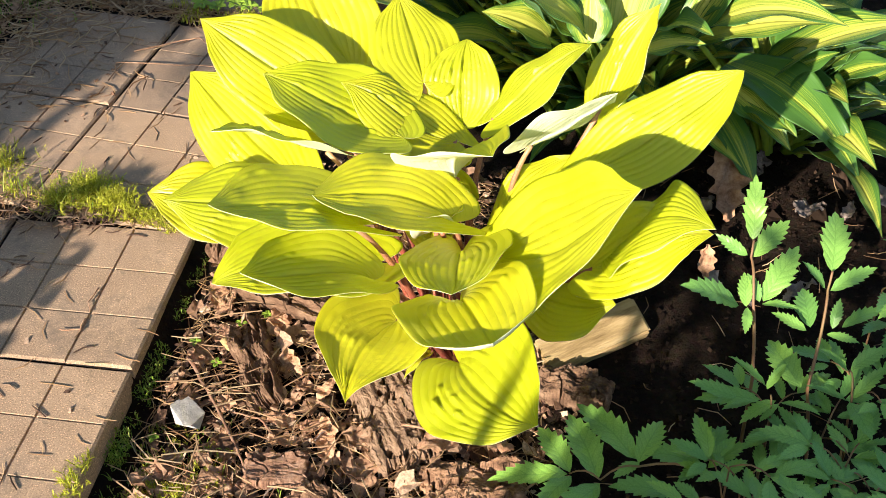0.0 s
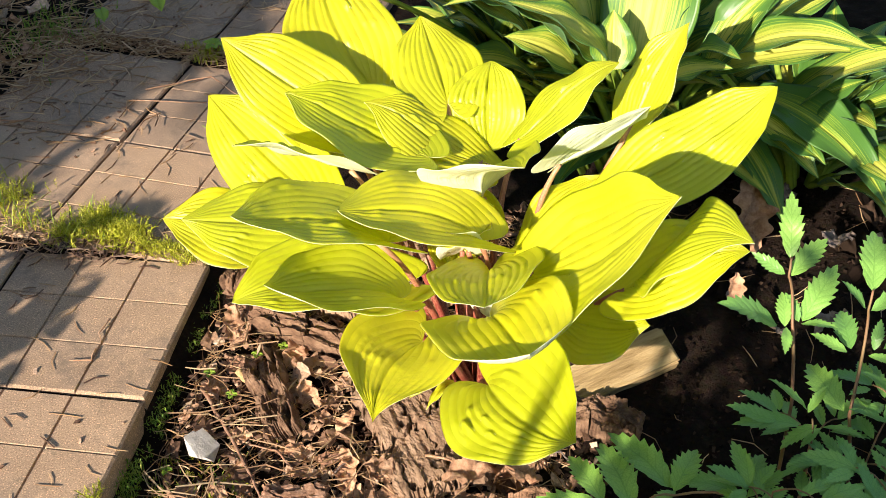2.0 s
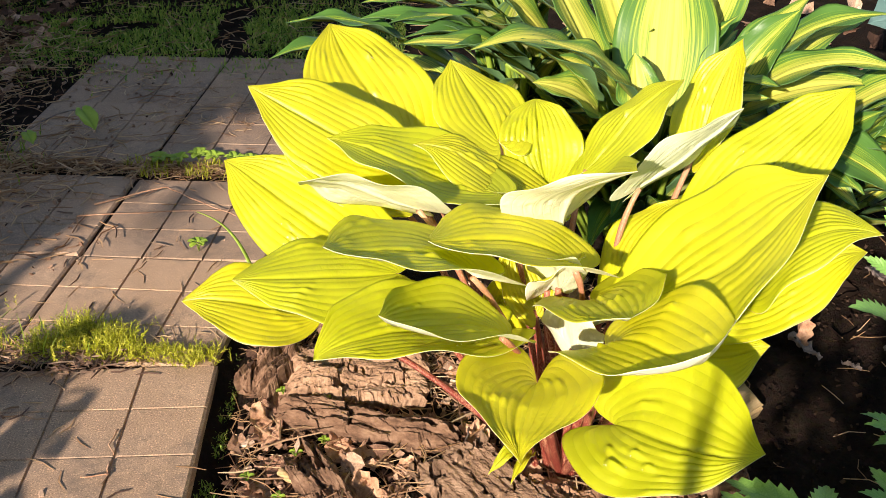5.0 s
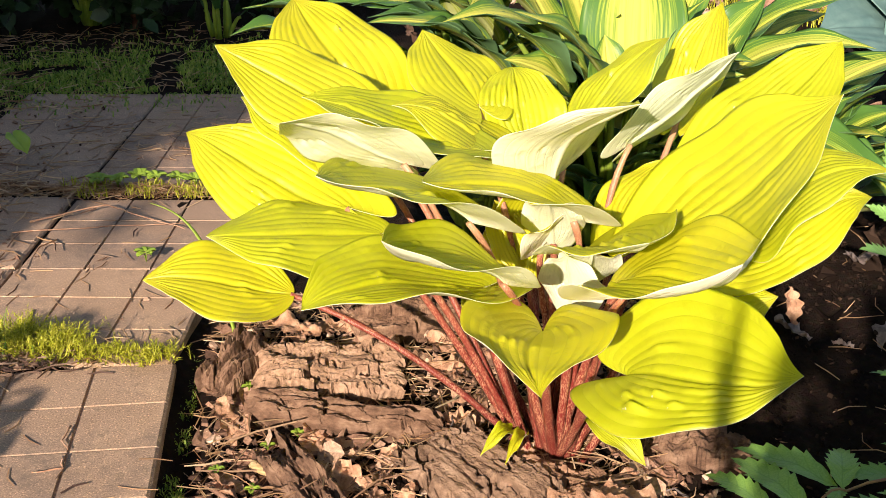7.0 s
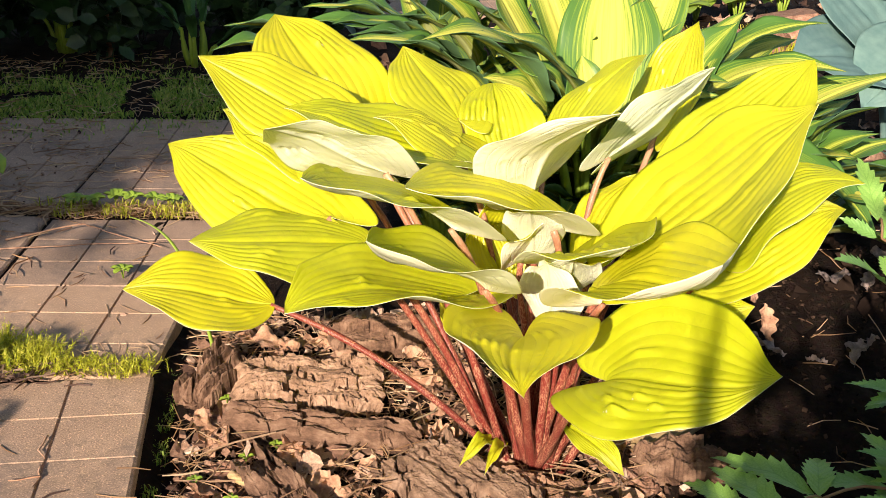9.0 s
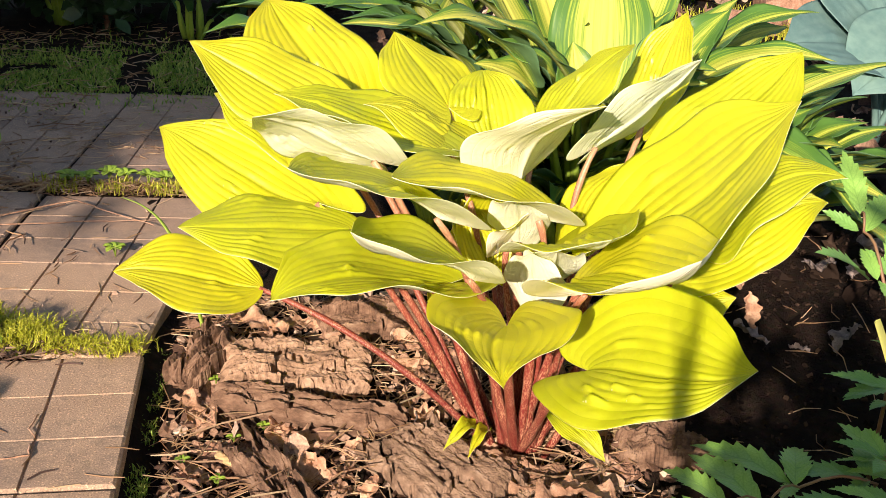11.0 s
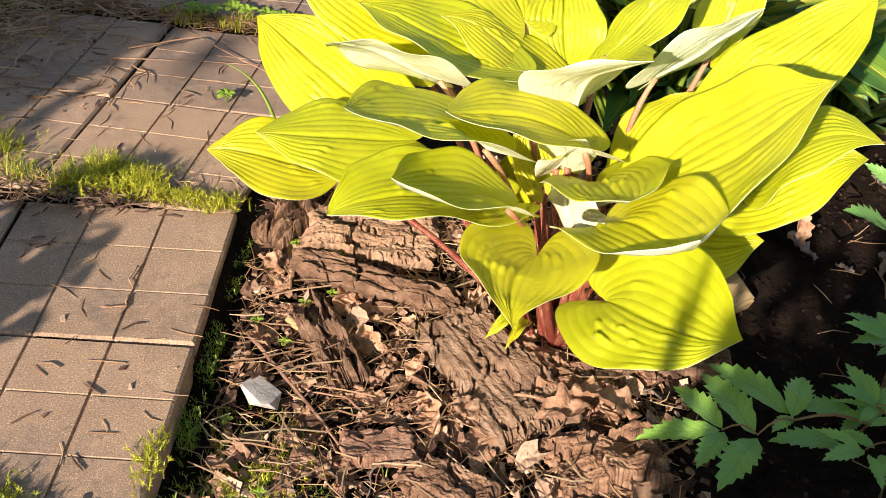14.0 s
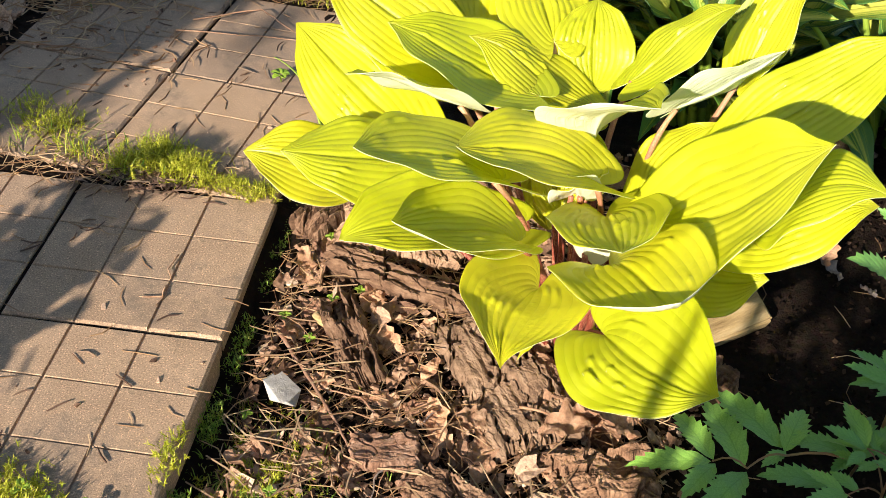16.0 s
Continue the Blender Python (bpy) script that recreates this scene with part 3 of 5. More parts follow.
streaked_leaf_at(streaked, 9, (0.55, 0.60, 0.285), (0.45, 0.67, 0.47), 0.050, 0.0, 0.03)
streaked_leaf_at(streaked, 10, (0.67, 0.60, 0.25), (0.747, 0.60, 0.38), 0.030, -0.2)
streaked_leaf_at(streaked, 11, (0.74, 0.60, 0.23), (0.88, 0.70, 0.375), 0.040, -0.2)
streaked_leaf_at(streaked, 12, (0.69, 0.56, 0.25), (0.769, 0.45, 0.325), 0.034, -0.2)
streaked_leaf_at(streaked, 13, (0.76, 0.60, 0.24), (0.96, 0.50, 0.325), 0.046, -0.2, 0.16)
streaked_leaf_at(streaked, 14, (0.80, 0.65, 0.28), (0.97, 0.60, 0.375), 0.042, -0.2)
streaked_leaf_at(streaked, 15, (0.48, 0.64, 0.32), (0.30, 0.66, 0.44), 0.040, 0.2)
streaked_leaf_at(streaked, 16, (0.60, 0.64, 0.30), (0.53, 0.74, 0.50), 0.050, 0.2, 0.04)
streaked_leaf_at(streaked, 17, (0.70, 0.66, 0.30), (0.80, 0.76, 0.48), 0.050, -0.3, 0.05)
streaked_leaf_at(streaked, 18, (0.40, 0.58, 0.22), (0.22, 0.48, 0.26), 0.044, 0.1, 0.14)
streaked_leaf_at(streaked, 19, (0.48, 0.54, 0.22), (0.33, 0.42, 0.29), 0.044, 0.1, 0.14)
rosette(streaked, 34, 0.36, 0.36, 0.048, [STREAK_GOLD, STREAK_BACK], 5, 0.0, 3.3)
rosette(streaked, 30, 0.30, 0.27, 0.036, STREAKS, 6, 2.9, 6.3)
streaked_leaf_at(streaked_low, 31, (0.81, 0.60, 0.19), (1.018, 0.45, 0.088), 0.050, -0.25, 0.18)
streaked_leaf_at(streaked_low, 32, (0.88, 0.64, 0.16), (1.012, 0.50, 0.127), 0.038, -0.2, 0.16)
streaked_leaf_at(streaked_low, 33, (0.86, 0.60, 0.16), (1.09, 0.55, 0.31), 0.055, -0.1, 0.12)
streaked_leaf_at(streaked_low, 34, (0.76, 0.70, 0.18), (1.03, 0.70, 0.23), 0.050, 0.0, 0.14)
streaked_leaf_at(streaked_low, 35, (0.80, 0.56, 0.18), (0.907, 0.45, 0.135), 0.032, -0.3, 0.12)
streaked_leaf_at(streaked_low, 36, (0.78, 0.58, 0.14), (0.87, 0.44, 0.05), 0.030, -0.2, 0.14)
streaked_left = thing("hosta", (0.43, 0.76, -0.01), "yellow-streaked hosta with narrow arching leaves", "plant", "streaked hostas behind")
rosette(streaked_left, 26, 0.33, 0.38, 0.034, [STREAK_GOLD, STREAK_BACK], 12)
rosette(streaked_left, 26, 0.26, 0.46, 0.046, [STREAK_GOLD, STREAK_BACK], 14, 2.4, 6.6)
rosette(streaked, 22, 0.24, 0.45, 0.042, [STREAK_GOLD, STREAK_BACK], 17, 2.0, 5.8)
rosette(streaked_left, 20, 0.26, 0.30, 0.030, STREAKS, 13, 2.2, 5.6)
streaked_leaf_at(streaked_left, 40, (0.383, 0.720, 0.334), (0.201, 0.62, 0.403), 0.025, 0.15, 0.10)
streaked_leaf_at(streaked_left, 41, (0.382, 0.680, 0.331), (0.240, 0.56, 0.390), 0.025, 0.15, 0.10)
streaked_leaf_at(streaked_left, 42, (0.444, 0.660, 0.300), (0.260, 0.52, 0.382), 0.028, 0.15, 0.10)
streaked_leaf_at(streaked_left, 43, (0.440, 0.600, 0.298), (0.312, 0.48, 0.379), 0.028, 0.15, 0.10)
streaked_leaf_at(streaked_left, 44, (0.449, 0.620, 0.318), (0.360, 0.54, 0.402), 0.034, 0.15, 0.10)
streaked_leaf_at(streaked, 45, (0.528, 0.520, 0.288), (0.408, 0.46, 0.394), 0.048, 0.15, 0.10)
streaked_leaf_at(streaked, 46, (0.527, 0.700, 0.327), (0.404, 0.66, 0.411), 0.046, 0.15, 0.10)
streaked_leaf_at(streaked_left, 47, (0.396, 0.780, 0.327), (0.233, 0.74, 0.400), 0.025, 0.15, 0.10)
streaked_leaf_at(streaked, 48, (0.535, 0.700, 0.335), (0.468, 0.72, 0.430), 0.041, 0.15, 0.10)
streaked_leaf_at(streaked_left, 50, (0.449, 0.740, 0.311), (0.333, 0.66, 0.385), 0.028, 0.15, 0.10)
streaked_leaf_at(streaked_left, 51, (0.421, 0.700, 0.309), (0.286, 0.60, 0.387), 0.025, 0.15, 0.10)
streaked_leaf_at(streaked_low, 60, (0.741, 0.6, 0.229), (0.966, 0.62, 0.26), 0.042, -0.3, 0.10)
streaked_leaf_at(streaked_low, 61, (0.82, 0.68, 0.266), (0.976, 0.72, 0.328), 0.036, -0.3, 0.10)
streaked_leaf_at(streaked_low, 62, (0.857, 0.56, 0.164), (0.972, 0.58, 0.234), 0.036, -0.3, 0.10)
streaked_leaf_at(streaked_low, 63, (0.835, 0.52, 0.176), (0.914, 0.46, 0.154), 0.03, -0.2, 0.10)
streaked_leaf_at(streaked, 64, (0.667, 0.5, 0.259), (0.76, 0.46, 0.305), 0.026, -0.4, 0.10)
streaked_leaf_at(streaked, 65, (0.747, 0.62, 0.263), (0.854, 0.66, 0.367), 0.036, -0.5, 0.10)
streaked_leaf_at(streaked, 66, (0.534, 0.5, 0.27), (0.434, 0.46, 0.335), 0.04, 0.5, 0.10)
streaked_leaf_at(streaked, 67, (0.571, 0.52, 0.275), (0.46, 0.5, 0.357), 0.034, 0.4, 0.10)
rosette(streaked_low, 30, 0.36, 0.27, 0.044, STREAKS, 9, -1.2, 2.4)

# ---- blue hosta ----
blue = thing("hosta", (1.36, 1.12, -0.01), "blue-grey hosta with broad waxy leaves", "plant")


def blue_leaf_at(seed, base, tip, half, roll):
    length = (Vector(tip) - Vector(base)).length
    v, f, uvs, slots = leaf_mesh("leaf", length, half, 0.1, 0.1, 0.1, hosta_profile, seed=seed, rib=0.001, pucker=0.003, lobe=0.26)
    ob = mesh_ob("leaf", v, f, [BLUE, BLUE], blue, uvs=uvs, slots=slots)
    ob.matrix_basis = Matrix.Translation(-blue.location) @ blade_pose(base, tip, roll)
    b = Vector(base)
    p = blue.location
    sv, sf = tube([q - p for q in bezier(p, p + Vector((0, 0, 0.1)), b - Vector((0, 0, 0.06)), b, 6)], [0.007] * 7, 7)
    mesh_ob("stalk", sv, sf, BLUE, blue)


blue_leaf_at(1, (1.30, 1.06, 0.20), (1.08, 0.98, 0.24), 0.11, 0.5)
blue_leaf_at(2, (1.34, 1.10, 0.22), (1.18, 1.20, 0.38), 0.12, 0.4)
blue_leaf_at(3, (1.40, 1.04, 0.24), (1.20, 0.92, 0.16), 0.11, 0.4)
blue_leaf_at(4, (1.44, 1.06, 0.28), (1.50, 0.88, 0.24), 0.09, -0.2)
blue_leaf_at(5, (1.42, 1.16, 0.30), (1.60, 1.16, 0.34), 0.09, -0.2)
blue_leaf_at(6, (1.36, 1.18, 0.32), (1.40, 1.38, 0.36), 0.09, 0.0)


# ---- serrated plants at the side of the bed ----
def serrated_material():
    """Mid green with a pale midrib and slanting side veins."""
    m, nt, b = material("serrated_leaf", 0.34, 0.6)
    sep = nt.nodes.new("ShaderNodeSeparateXYZ")
    nt.links.new(uv(nt), sep.inputs[0])
    a = calc(nt, "ABSOLUTE", calc(nt, "SUBTRACT", calc(nt, "MULTIPLY", sep.outputs[0], 2.0), 1.0))
    slant = calc(nt, "SUBTRACT", calc(nt, "MULTIPLY", sep.outputs[1], 8.0), calc(nt, "MULTIPLY", a, 1.5))
    w = calc(nt, "ABSOLUTE", calc(nt, "SINE", calc(nt, "MULTIPLY", slant, math.pi)))
    side = calc(nt, "POWER", calc(nt, "SUBTRACT", 1.0, w), 5.0)
    mid = calc(nt, "LESS_THAN", a, 0.05)
    vein = calc(nt, "MULTIPLY", calc(nt, "MAXIMUM", side, mid), 0.32)
    col = ramp(nt, tex_noise(nt, 60, 4), (0.3, (0.17, 0.38, 0.070)), (0.7, (0.27, 0.51, 0.125)))
    tone = ramp(nt, rnd(nt), (0.0, (0.7, 0.75, 0.8)), (1.0, (1.25, 1.1, 0.9)))
    col = mix(nt, col, tone, 1.0, "MULTIPLY")
    col = mix(nt, col, (0.07, 0.21, 0.025), vein)
    nt.links.new(col, b.inputs["Base Color"])
    bump(nt, b, w, 0.25, 0.0012)
    translucent(nt, b, col, 0.2)
    return m


FERNY = serrated_material()


def toothed_leaflet(length, half, teeth=8):
    """Verts, faces and uvs of a folded, pointed leaflet with a plain base and coarse forward teeth along the rest of its edge."""
    verts, faces, uvs = [], [], []
    n = teeth * 2
    ks = (-1, -0.80, -0.42, 0, 0.42, 0.80, 1)
    for i in range(n + 1):
        u = i / n
        w = half * math.sin(math.pi * min(1.0, u ** 0.78)) ** 0.95
        tooth = u > 0.20
        for k in ks:
            out = abs(k)
            fwd = 0.0
            if out == 1 and tooth:
                out = 1.17 if i % 2 else 0.86
                fwd = 0.055 * length if i % 2 and i < n - 1 else 0.0
            x = math.copysign(out, k) * w if k else 0.0
            z = -0.22 * length * (u - 0.3) ** 2 + 0.24 * abs(x) + 0.006 * length * math.sin(u * 40 - abs(k) * 4) * abs(k)
            verts.append(Vector((x, u * length * 0.97 + fwd + 0.25 * abs(x) * (1 - u), z)))
            uvs.append((0.5 + 0.5 * k, u))
    for i in range(n):
        for k in range(6):
            q = i * 7 + k
            faces.append((q, q + 1, q + 8, q + 7))
    return verts, faces, uvs


LEAFLETS = []
for half in (0.155, 0.175, 0.195):
    v, f, uvs = toothed_leaflet(1.0, half)
    me = bpy.data.meshes.new("leaflet")
    v = [q + Vector((0, 0, 0.03 * noise.noise(q * 4 + Vector((half * 90, 0, 0))))) for q in v]
    me.from_pydata([tuple(q) for q in v], [], f)
    me.polygons.foreach_set("use_smooth", [True] * len(f))
    me.uv_layers.new(name="UVMap").data.foreach_set("uv", [c for q in f for i in q for c in uvs[i]])
    me.materials.append(FERNY)
    LEAFLETS.append(me)


STEM = plain_leaf("green_stem", (0.20, 0.16, 0.06), (0.30, 0.14, 0.09), 0.5, 0.05)
SERR = "green plant with serrated leaflets on thin reddish stems"
rq = random.Random(90)


def serrated_plant(foot):
    return thing("serrated_plant", foot, SERR, "plant", "serrated plants in the bed")


def leaflet_at(t, base, tip, roll=None):
    b, e = Vector(base), Vector(tip)
    ob = new("leaflet", rq.choice(LEAFLETS))
    ob.parent = t
    turn = rq.uniform(-0.35, 0.35) if roll is None else roll
    ob.matrix_basis = Matrix.Translation(-t.location) @ blade_pose(b, e, turn) @ Matrix.Scale((e - b).length, 4)


def stem_to(t, points, radius=0.002):
    """A thin stem from the foot through the given places, with kinks at its joints."""
    pts = [Vector((0, 0, -0.01))] + [Vector(q) - t.location for q in points]
    fine = []
    for i in range(len(pts) - 1):
        for k in range(4):
            fine.append(pts[i].lerp(pts[i + 1], k / 4) + Vector((0, 0, 0.012 * math.sin(math.pi * k / 4))))
    fine.append(pts[-1])
    v, f = tube(fine, [radius * (1 - 0.5 * i / len(fine)) for i in range(len(fine))], 6)
    mesh_ob("stem", v, f, STEM, t)


def frond(t, root, end, pairs, size):
    """A leaf stalk with pairs of leaflets along it and one at its end."""
    a, e = Vector(root), Vector(end)
    d = (e - a)
    flat = Vector((d.x, d.y, 0)).normalized()
    across = Vector((-flat.y, flat.x, 0))
    stem_to(t, [a, e], 0.0016)
    leaflet_at(t, e, e + flat * size + Vector((0, 0, rq.uniform(-0.1, 0.35) * size)))
    for k in range(pairs):
        p = a.lerp(e, 1 - 0.42 * (k + 0.12) * min(1, size * 1.4 / max(0.03, d.length)))
        for sgn in (-1, 1):
            ln = size * rq.uniform(0.72, 0.95)
            ang = rq.uniform(0.85, 1.2)
            way = flat * math.cos(ang) + across * sgn * math.sin(ang)
            leaflet_at(t, p + way * 0.006, p + way * ln + Vector((0, 0, rq.uniform(-0.05, 0.35) * ln)))


tall = serrated_plant((0.845, 0.02, -0.05))
stem_to(tall, [(0.838, 0.0, 0.10), (0.826, 0.032, 0.20), (0.820, 0.078, 0.235), (0.821, 0.092, 0.25)], 0.0026)
leaflet_at(tall, (0.821, 0.092, 0.250), (0.818, 0.152, 0.313), 0.1)
leaflet_at(tall, (0.823, 0.079, 0.235), (0.865, 0.121, 0.270), -0.2)
leaflet_at(tall, (0.816, 0.081, 0.235), (0.773, 0.088, 0.260), 0.9)
leaflet_at(tall, (0.838, 0.038, 0.200), (0.881, 0.104, 0.245), -0.3)
leaflet_at(tall, (0.809, 0.027, 0.200), (0.737, 0.007, 0.252), 0.2)
leaflet_at(tall, (0.817, 0.025, 0.200), (0.813, 0.065, 0.225), 0.1)
leaflet_at(tall, (0.834, 0.036, 0.200), (0.817, 0.062, 0.225), 0.2)
leaflet_at(tall, (0.836, 0.034, 0.200), (0.879, 0.023, 0.210))
leaflet_at(tall, (0.819, 0.025, 0.200), (0.817, -0.012, 0.190))
second = serrated_plant((0.93, -0.01, -0.05))
stem_to(second, [(0.905, -0.01, 0.10), (0.915, 0.035, 0.16), (0.918, 0.068, 0.20), (0.921, 0.081, 0.22)], 0.0026)
leaflet_at(second, (0.921, 0.081, 0.220), (0.927, 0.163, 0.260), -0.1)
leaflet_at(second, (0.921, 0.069, 0.200), (0.975, 0.091, 0.230))
leaflet_at(second, (0.916, 0.072, 0.200), (0.886, 0.089, 0.230))
leaflet_at(second, (0.940, 0.047, 0.160), (0.991, 0.063, 0.190))
leaflet_at(second, (0.897, 0.035, 0.160), (0.852, 0.044, 0.180))
leaflet_at(second, (0.902, 0.042, 0.160), (0.894, 0.112, 0.170))
leaflet_at(second, (0.929, 0.042, 0.160), (0.936, 0.069, 0.190))
leaflet_at(second, (0.921, 0.032, 0.160), (0.962, 0.024, 0.160))
third = serrated_plant((0.965, -0.03, -0.05))
stem_to(third, [(0.958, -0.018, 0.10), (0.952, 0.003, 0.13)])
leaflet_at(third, (0.953, 0.005, 0.130), (0.995, 0.022, 0.160))
leaflet_at(third, (0.950, 0.001, 0.130), (0.913, 0.021, 0.150))
leaflet_at(third, (0.959, -0.016, 0.100), (0.998, 0.011, 0.140))
leaflet_at(third, (0.952, -0.020, 0.100), (0.900, -0.015, 0.120))
leaflet_at(third, (0.955, -0.022, 0.100), (0.975, -0.085, 0.110))
low = serrated_plant((0.86, -0.06, -0.06))
stem_to(low, [(0.862, -0.045, 0.06), (0.858, -0.033, 0.11)])
leaflet_at(low, (0.851, -0.028, 0.120), (0.805, -0.006, 0.150))
leaflet_at(low, (0.851, -0.034, 0.120), (0.871, -0.013, 0.150))
leaflet_at(low, (0.820, -0.035, 0.100), (0.757, -0.028, 0.120))
leaflet_at(low, (0.847, -0.031, 0.100), (0.764, -0.037, 0.100))
leaflet_at(low, (0.871, -0.034, 0.100), (0.919, -0.052, 0.110))
leaflet_at(low, (0.869, -0.037, 0.100), (0.845, -0.053, 0.080))
leaflet_at(low, (0.893, -0.025, 0.120), (0.853, 0.053, 0.130))
leaflet_at(low, (0.865, -0.032, 0.100), (0.820, -0.055, 0.080))
front_plant = serrated_plant((0.807, -0.032, -0.065))
stem_to(front_plant, [(0.794, -0.088, 0.015), (0.705, -0.094, 0.020), (0.659, -0.120, 0.018), (0.620, -0.113, 0.015)])
leaflet_at(front_plant, (0.618, -0.115, 0.018), (0.516, -0.139, 0.026), 0.0)
leaflet_at(front_plant, (0.621, -0.112, 0.018), (0.573, -0.041, 0.026), 0.0)
leaflet_at(front_plant, (0.657, -0.117, 0.018), (0.611, -0.010, 0.026), 0.0)
leaflet_at(front_plant, (0.703, -0.078, 0.018), (0.619, 0.009, 0.026), 0.0)
leaflet_at(front_plant, (0.623, -0.117, 0.018), (0.581, -0.182, 0.026), 0.0)
leaflet_at(front_plant, (0.659, -0.123, 0.018), (0.599, -0.213, 0.026), 0.0)
leaflet_at(front_plant, (0.705, -0.085, 0.018), (0.735, -0.008, 0.026), 0.0)
leaflet_at(front_plant, (0.785, -0.076, 0.018), (0.702, -0.066, 0.026), 0.0)
leaflet_at(front_plant, (0.754, -0.128, 0.018), (0.668, -0.127, 0.026), 0.0)
leaflet_at(front_plant, (0.707, -0.084, 0.018), (0.674, -0.119, 0.026), 0.0)
leaflet_at(front_plant, (0.787, -0.078, 0.018), (0.753, -0.114, 0.026), 0.0)
leaflet_at(front_plant, (0.788, -0.073, 0.018), (0.816, -0.007, 0.026), 0.0)
leaflet_at(front_plant, (0.792, -0.082, 0.018), (0.844, -0.034, 0.026), 0.0)
rr = random.Random(77)
for x, y, h in ((0.866, -0.016, 0.075), (0.925, -0.055, 0.085), (0.83, -0.118, 0.055), (0.975, 0.01, 0.10), (0.945, -0.11, 0.09), (0.965, -0.16, 0.09), (0.88, -0.17, 0.07)):
    t = serrated_plant((x, y - 0.01, -0.06))
    a = rr.uniform(0, 6.28)
    for j in range(3):
        a += 2.1 + rr.uniform(-0.3, 0.3)
        frond(t, (x, y, h - 0.02), (x + 0.045 * math.cos(a), y + 0.045 * math.sin(a), h + rr.uniform(-0.015, 0.02)), 2, rr.uniform(0.050, 0.064))
for k in range(0, 9, 2):
    x, y = 0.80 + 0.06 * k + rr.uniform(-0.02, 0.02), -0.13 - 0.11 * rr.random()
    t = serrated_plant((x, y, -0.06))
    for j in range(3):
        a = rr.uniform(0, 6.28)
        h = rr.uniform(0.04, 0.12)
        frond(t, (x, y, h - 0.02), (x + 0.05 * math.cos(a), y + 0.05 * math.sin(a), h), 2, rr.uniform(0.05, 0.075))
for k in range(7):
    x, y = 0.99 + 0.26 * rr.random(), -0.08 + 0.26 * rr.random()
    t = serrated_plant((x, y, -0.05))
    for j in range(3):
        a = rr.uniform(0, 6.28)
        h = rr.uniform(0.08, 0.20)
        frond(t, (x, y, h - 0.03), (x + 0.05 * math.cos(a), y + 0.05 * math.sin(a), h), 2, rr.uniform(0.055, 0.08))


# ---- bark, wood and stones in the bed ----
def bark_piece(name, label, category, place, size, turn, mat, seed, tilt=(0, 0), terraces=4, nx=104, ny=60, group="", furrow=0.25, plates=1.0):
    """A slab of bark: broken outline, stepped plates with fissures on top, crumbling sides."""
    lx, ly, lz = size
    verts, faces = [], []
    for j in range(ny + 1):
        for i in range(nx + 1):
            a, b = i / nx * 2 - 1, j / ny * 2 - 1
            ex = 1 - 0.16 * abs(noise.noise(Vector((b * 2.5, seed, 1.5)))) - 0.10 * abs(noise.noise(Vector((b * 9, seed, 7))))
            ey = 1 - 0.22 * abs(noise.noise(Vector((a * 2.2, seed, 4.5)))) - 0.10 * abs(noise.noise(Vector((a * 10, seed, 9))))
            x, y = a * ex * lx / 2, b * ey * ly / 2
            q = Vector((x * 17 * plates, y * 36 * plates, seed * 3.1)) + 0.34 * Vector((noise.noise(Vector((x * 60, y * 60, seed))), noise.noise(Vector((x * 60, y * 60, seed + 9))), 0))
            dist, cells = noise.voronoi(q)
            gap = dist[1] - dist[0]
            level = noise.cell(cells[0] * 7.3)
            h = 0.62 + 0.35 * noise.noise(Vector((a * 2.0, b * 1.3, seed))) + 0.20 * (math.floor(level * terraces) / terraces - 0.5)
            dist2, cells2 = noise.voronoi(q * 2.7)
            h += 0.05 * noise.cell(cells2[0] * 5.1)
            if gap < 0.055:
                h -= 0.80 * (1 - gap / 0.055) ** 0.6
            h += furrow * 0.35 * noise.noise(Vector((x * 16, y * 150, seed + 2)))
            edge = min(1, (1 - abs(a)) * 9, (1 - abs(b)) * 8)
            h *= 0.2 + 0.8 * edge ** 0.5
            h += 0.045 * noise.noise(Vector((x * 240, y * 320, seed + 5)))
            verts.append(Vector((x, y, lz * h * 1.25)))
    w = nx + 1
    faces = [(j * w + i, j * w + i + 1, (j + 1) * w + i + 1, (j + 1) * w + i) for j in range(ny) for i in range(nx)]
    ring = [i for i in range(w)] + [j * w + nx for j in range(1, ny + 1)] + [ny * w + i for i in range(nx - 1, -1, -1)] + [j * w for j in range(ny - 1, 0, -1)]
    n0 = len(verts)
    for i in ring:
        verts.append(Vector((verts[i].x * 0.93, verts[i].y * 0.9, -0.6 * lz)))
    m = len(ring)
    faces += [(ring[k - 1], n0 + (k - 1) % m, n0 + k, ring[k]) for k in range(m)]
    faces.append(tuple(range(n0 + m - 1, n0 - 1, -1)))
    ob = mesh_ob(name, verts, faces, mat, smooth=False)
    ob.matrix_basis = pose(*place, tilt[0], tilt[1], turn)
    return tagged(ob, label, category, group)


BG = "bark pieces in the bed"
BARE = [(0.190, 0.275, 0.085, 0.040, -3), (0.203, 0.182, 0.105, 0.017, -16), (0.362, 0.030, 0.105, 0.050, -60), (0.232, -0.112, 0.038, 0.024, 8), (0.155, 0.075, 0.065, 0.02, -66), (0.084, -0.034, 0.03, 0.022, 0)]


def bare(x, y):
    """Whether the place lies on one of the large bark pieces, which carry little litter."""
    for cx, cy, hx, hy, turn in BARE:
        c, n = math.cos(radians(turn)), math.sin(radians(turn))
        dx, dy = x - cx, y - cy
        if abs(dx * c + dy * n) < hx and abs(dy * c - dx * n) < hy:
            return True
    return False


